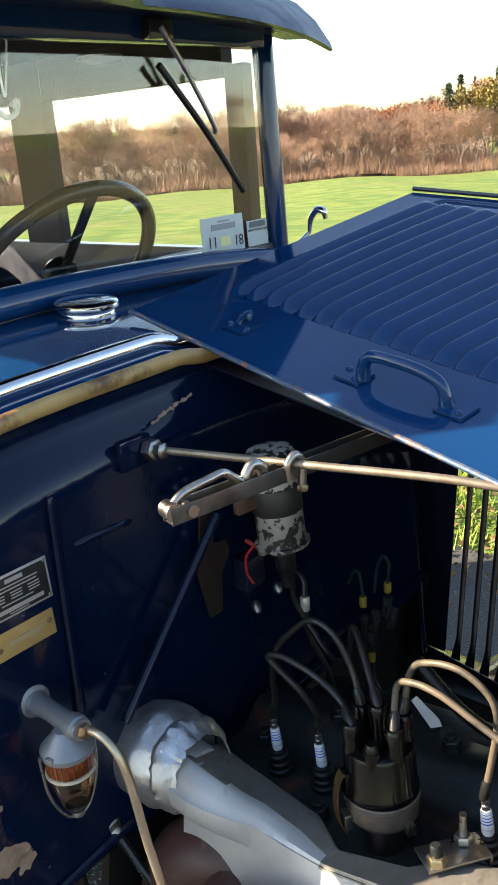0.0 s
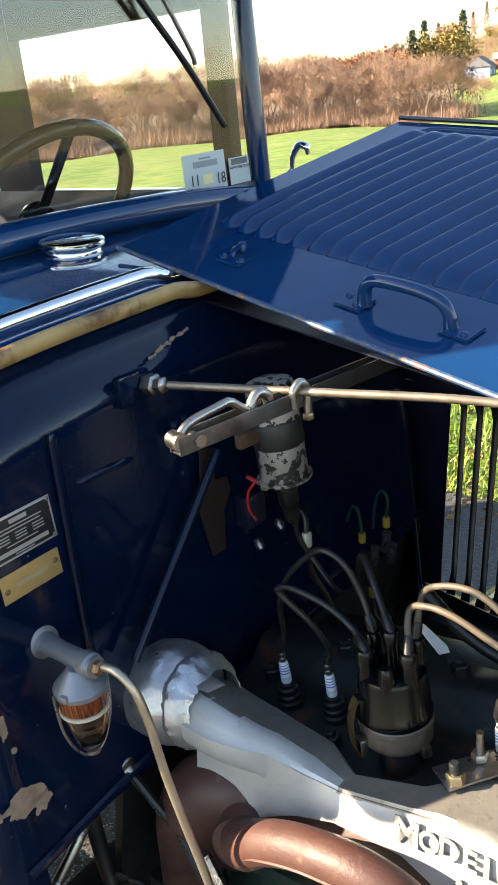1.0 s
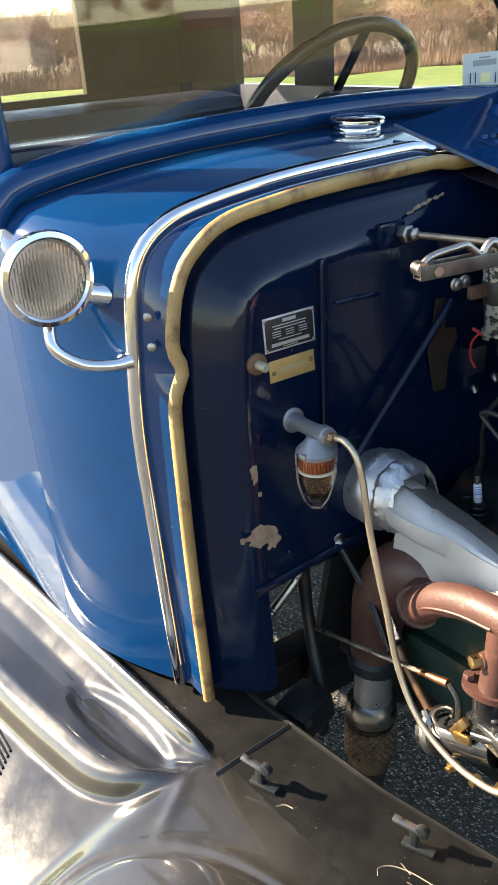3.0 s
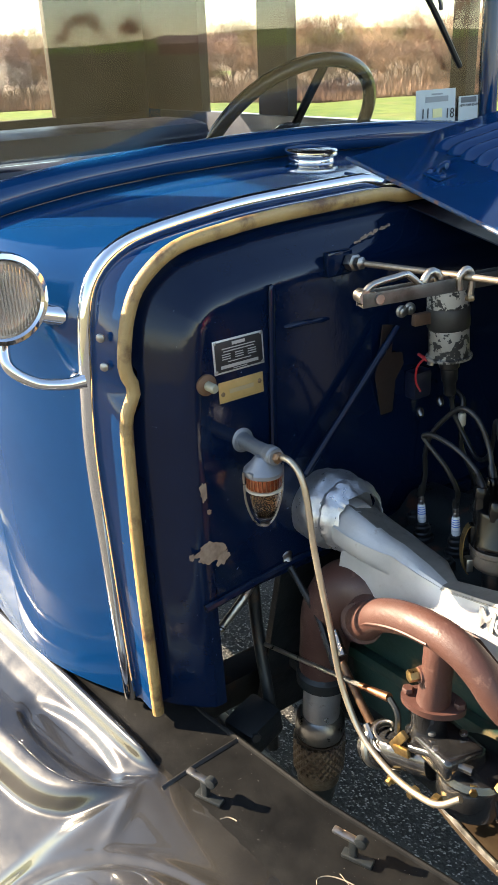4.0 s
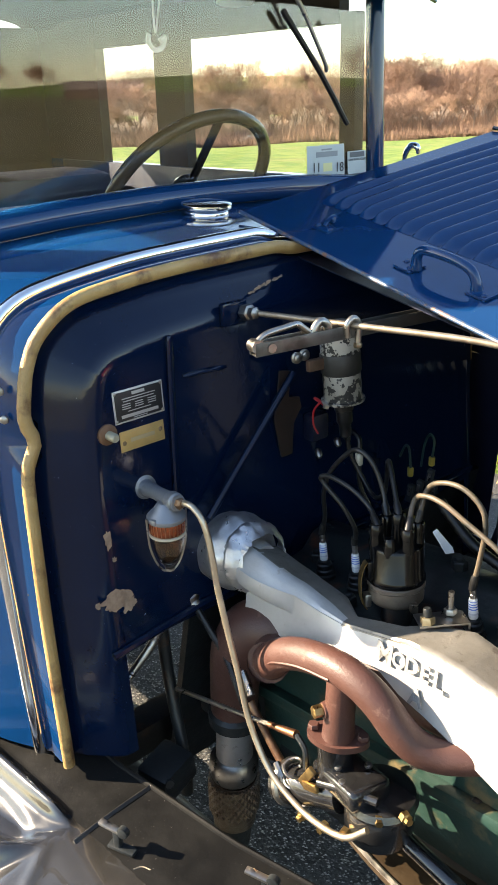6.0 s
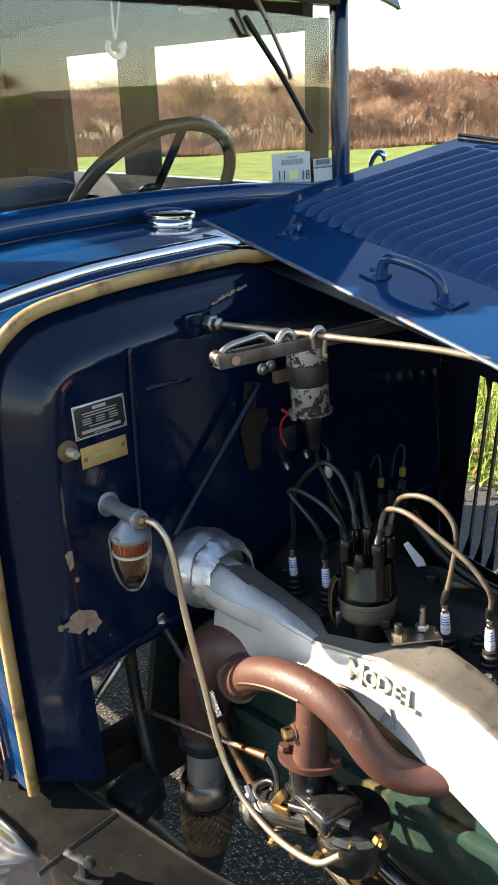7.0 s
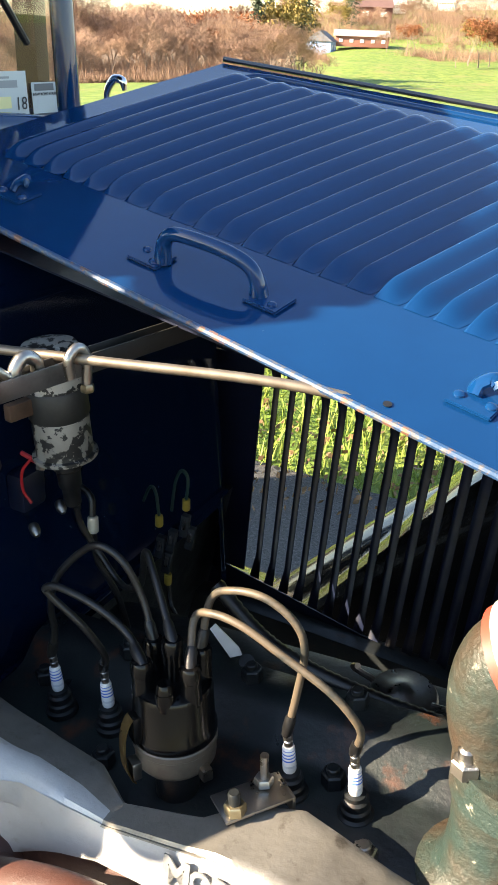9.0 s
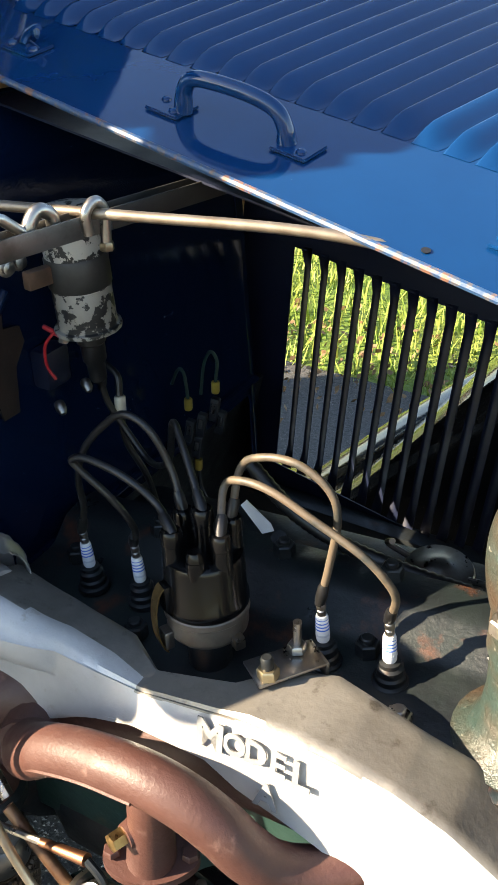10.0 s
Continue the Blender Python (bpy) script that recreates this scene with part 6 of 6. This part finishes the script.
def plant_far(kind, az, r, scale):
    """Adds a tree to the joined wood behind the single trees."""
    x, y = -r * math.sin(radians(az)), r * math.cos(radians(az))
    m = np.array(pose(x, y, terrain_height(x, y) - .3, 0, 0, rnd.uniform(0, 360)) @ Matrix.Scale(scale, 4))
    for ob in kind.children:
        vs, fs = far_wood["wood" if ob.name.startswith("trunk") else "twig"]
        co = np.empty(len(ob.data.vertices) * 3)
        ob.data.vertices.foreach_get("co", co)
        base_n = sum(len(v) for v in vs)
        vs.append(co.reshape(-1, 3) @ m[:3, :3].T + m[:3, 3])
        fs.extend(tuple(base_n + i for i in p.vertices) for p in ob.data.polygons)


def brush(az, r, size):
    """A clump of thin upright stems."""
    x, y = -r * math.sin(radians(az)), r * math.cos(radians(az))
    z = terrain_height(x, y)
    vs, fs = far_wood["twig"]
    pts, n0 = [], sum(len(v) for v in vs)
    for k in range(400):
        b = Vector((x + rnd.gauss(0, size * .55), y + rnd.gauss(0, size * .55), z + max(-.2, rnd.gauss(.06, .20) * size)))
        d = Vector((rnd.gauss(0, .35), rnd.gauss(0, .35), 1)).normalized() * size * rnd.uniform(.35, .95)
        w = d.orthogonal().normalized()
        w = (Matrix.Rotation(rnd.uniform(0, 6.283), 3, d.normalized()) @ w) * rnd.uniform(.012, .036)
        pts += [b - w, b + w, b + d]
        fs.append((n0 + 3 * k, n0 + 3 * k + 1, n0 + 3 * k + 2))
    vs.append(np.array([tuple(p) for p in pts]))


for row, (r, sc) in enumerate(((128, .62), (134, .85), (142, .95), (152, 1.0), (165, 1.12))):
    az = 26.5 + row * .3
    while az < 84:
        pick = rnd.random()
        k = orange[0] if pick > .988 else kinds[rnd.randrange(5)]
        (plant if row < 3 else plant_far)(k, az, r + rnd.uniform(-4, 4), sc * rnd.uniform(.85, 1.18))
        az += rnd.uniform(.75, 1.35) * (1.0 if az < 45 else 1.5)
for az, r, sc, k in ((30.3, 140, 1.05, orange[0]), (29.5, 146, 1.1, orange[0]), (31.2, 150, 1.05, orange[0]), (27.6, 150, 1.0, green[0]), (26.9, 158, 1.05, green[0]), (26.0, 148, 1.15, yellow[0]), (25.3, 158, 1.15, yellow[0]), (24.6, 160, 1.0, green[0]),
                     (24.8, 120, .75, kinds[0]), (25.8, 118, .70, kinds[1]), (23.6, 128, .55, kinds[2]), (26.8, 122, .7, kinds[3]), (22.6, 300, 1.0, yellow[0]), (21.9, 310, 1.1, green[0]), (21.6, 330, 1.2, yellow[0]), (19.6, 250, .45, kinds[4]), (18.4, 250, .75, orange[0]), (17.9, 255, .7, kinds[2]), (14.6, 215, .95, yellow[0]), (14.0, 210, 1.0, orange[0]), (13.4, 215, .9, yellow[0]), (12.8, 210, .8, orange[0]), (15.3, 205, .6, kinds[1])):
    plant(k, az, r, sc)
az = 5.0
while az < 27:
    plant_far([kinds[rnd.randrange(5)], orange[0], yellow[0], green[0], kinds[1]][rnd.randrange(5)], az, rnd.uniform(425, 520), rnd.uniform(1.3, 1.9))
    az += rnd.uniform(.35, .8)
# low brush that hides the feet of the wood, and the brown scrub up the far slope
for r, step_az, sc in ((122, .55, 1.6), (126, .5, 2.6), (130, .5, 3.4), (136, .5, 4.2)):
    az = 25.0
    while az < 84:
        brush(az, r + rnd.uniform(-2, 2), sc * rnd.uniform(.75, 1.25))
        az += step_az * rnd.uniform(.7, 1.3) * (1.0 if az < 45 else 1.6)
az = 5.0
while az < 25:
    for r0, r1, s0 in ((286, 320, 4.0), (320, 360, 5.5), (360, 420, 7.0)):
        brush(az + rnd.uniform(-.2, .2), rnd.uniform(r0, r1), s0 * rnd.uniform(.7, 1.2))
    if not 18.3 < az < 23.8:
        brush(az, rnd.uniform(225, 250), 3.0 * rnd.uniform(.6, 1.2))
    if rnd.random() < .6:
        plant_far(orange[0] if rnd.random() > .90 else kinds[rnd.randrange(5)], az, rnd.uniform(290, 410), rnd.uniform(.6, 1.0))
    az += .36
for az in (-88, -84, -79, -64, -62, -47, -44, -41, -37, -33, -50):
    plant(kinds[rnd.randrange(5)] if rnd.random() < .7 else green[0], az, rnd.uniform(165, 230), rnd.uniform(.9, 1.3))

LITTER_FAR = mat("woodland_floor", (.19, .125, .075), .9, 0, (.11, .075, .045), .5, .9, third=(.26, .20, .11), third_scale=.22)
bm = sheet([[(-r * math.sin(radians(a)), r * math.cos(radians(a)), terrain_height(-r * math.sin(radians(a)), r * math.cos(radians(a))) + .35) for a in np.linspace(25.2, 86, 140)] for r in (120.5, 128, 138, 150, 165, 185, 220, 290, 400, 600, 900, 1500)])
tagged(part("woodland_floor", bm, LITTER_FAR), "brown leaf-strewn ground below the wood", "ground", kind="structure")
for nm, stuff_mat in (("wood", BARK), ("twig", TWIG)):
    me = bpy.data.meshes.new("far_" + nm)
    me.from_pydata(np.concatenate(far_wood[nm][0]).tolist(), [], far_wood[nm][1])
    me.materials.append(stuff_mat)
    tagged(new("far_trunks" if nm == "wood" else "far_thicket", me), "brown bare autumn woodland beyond the meadow", "woodland", kind="stuff")

# ---------------------------------------------------------------- verge beyond the drive
BLADE = mat("grass_blades", (.16, .25, .03), .7, 0, (.26, .27, .06), 6, .9)
LITTER = mat("fallen_leaves", (.20, .12, .055), .8, 0, (.10, .06, .03), 30, .9)
rnd = random.Random(9)
bm = bmesh.new()
for _ in range(9000):
    x, y = rnd.uniform(-2.6, .9), rnd.uniform(1.74, 4.2)
    h, a = rnd.uniform(.04, .11), rnd.uniform(0, 6.283)
    lean_x, lean_y = rnd.gauss(0, .03), rnd.gauss(0, .03)
    u = Vector((math.cos(a), math.sin(a), 0)) * .005
    p = Vector((x, y, terrain_height(x, y) - .005))
    bm.faces.new([bm.verts.new(q) for q in (p - u, p + u, p + Vector((lean_x, lean_y, h)))])
tagged(part("verge_grass", bm, BLADE, smooth=False), "green grass verge beside the drive", "grass", kind="stuff")
bm = bmesh.new()
for _ in range(1300):
    x, y = rnd.uniform(-2.4, .8), rnd.gauss(1.85, .22)
    leaf(bm, Vector((x, y, .03 + rnd.uniform(0, .03))), rnd.uniform(.008, .018), rnd)
tagged(part("leaf_litter", bm, LITTER, smooth=False), "brown fallen leaves along the drive's edge", "leaves", kind="stuff")
bm = bmesh.new()
rnd = random.Random(12)
for _ in range(42000):
    x, y = rnd.uniform(-1.3, .5), rnd.uniform(-.6, .7)
    s = rnd.uniform(.0014, .0036)
    n = [bm.verts.new(Vector((x, y, .014)) + Vector(q) * s) for q in ((1, .3, 0), (-.4, 1, 0), (-.8, -.7, 0), (rnd.uniform(-.3, .3), rnd.uniform(-.3, .3), .8))]
    for f in ((0, 1, 3), (1, 2, 3), (2, 0, 3)):
        bm.faces.new([n[i] for i in f])
tagged(part("stone_chips", bm, mottled(mat("grey_stone_chips", (.10, .10, .10), .8), (.03, .03, .03), (.34, .33, .31)), smooth=False), "loose grey stone chips on the drive", "gravel", kind="stuff")
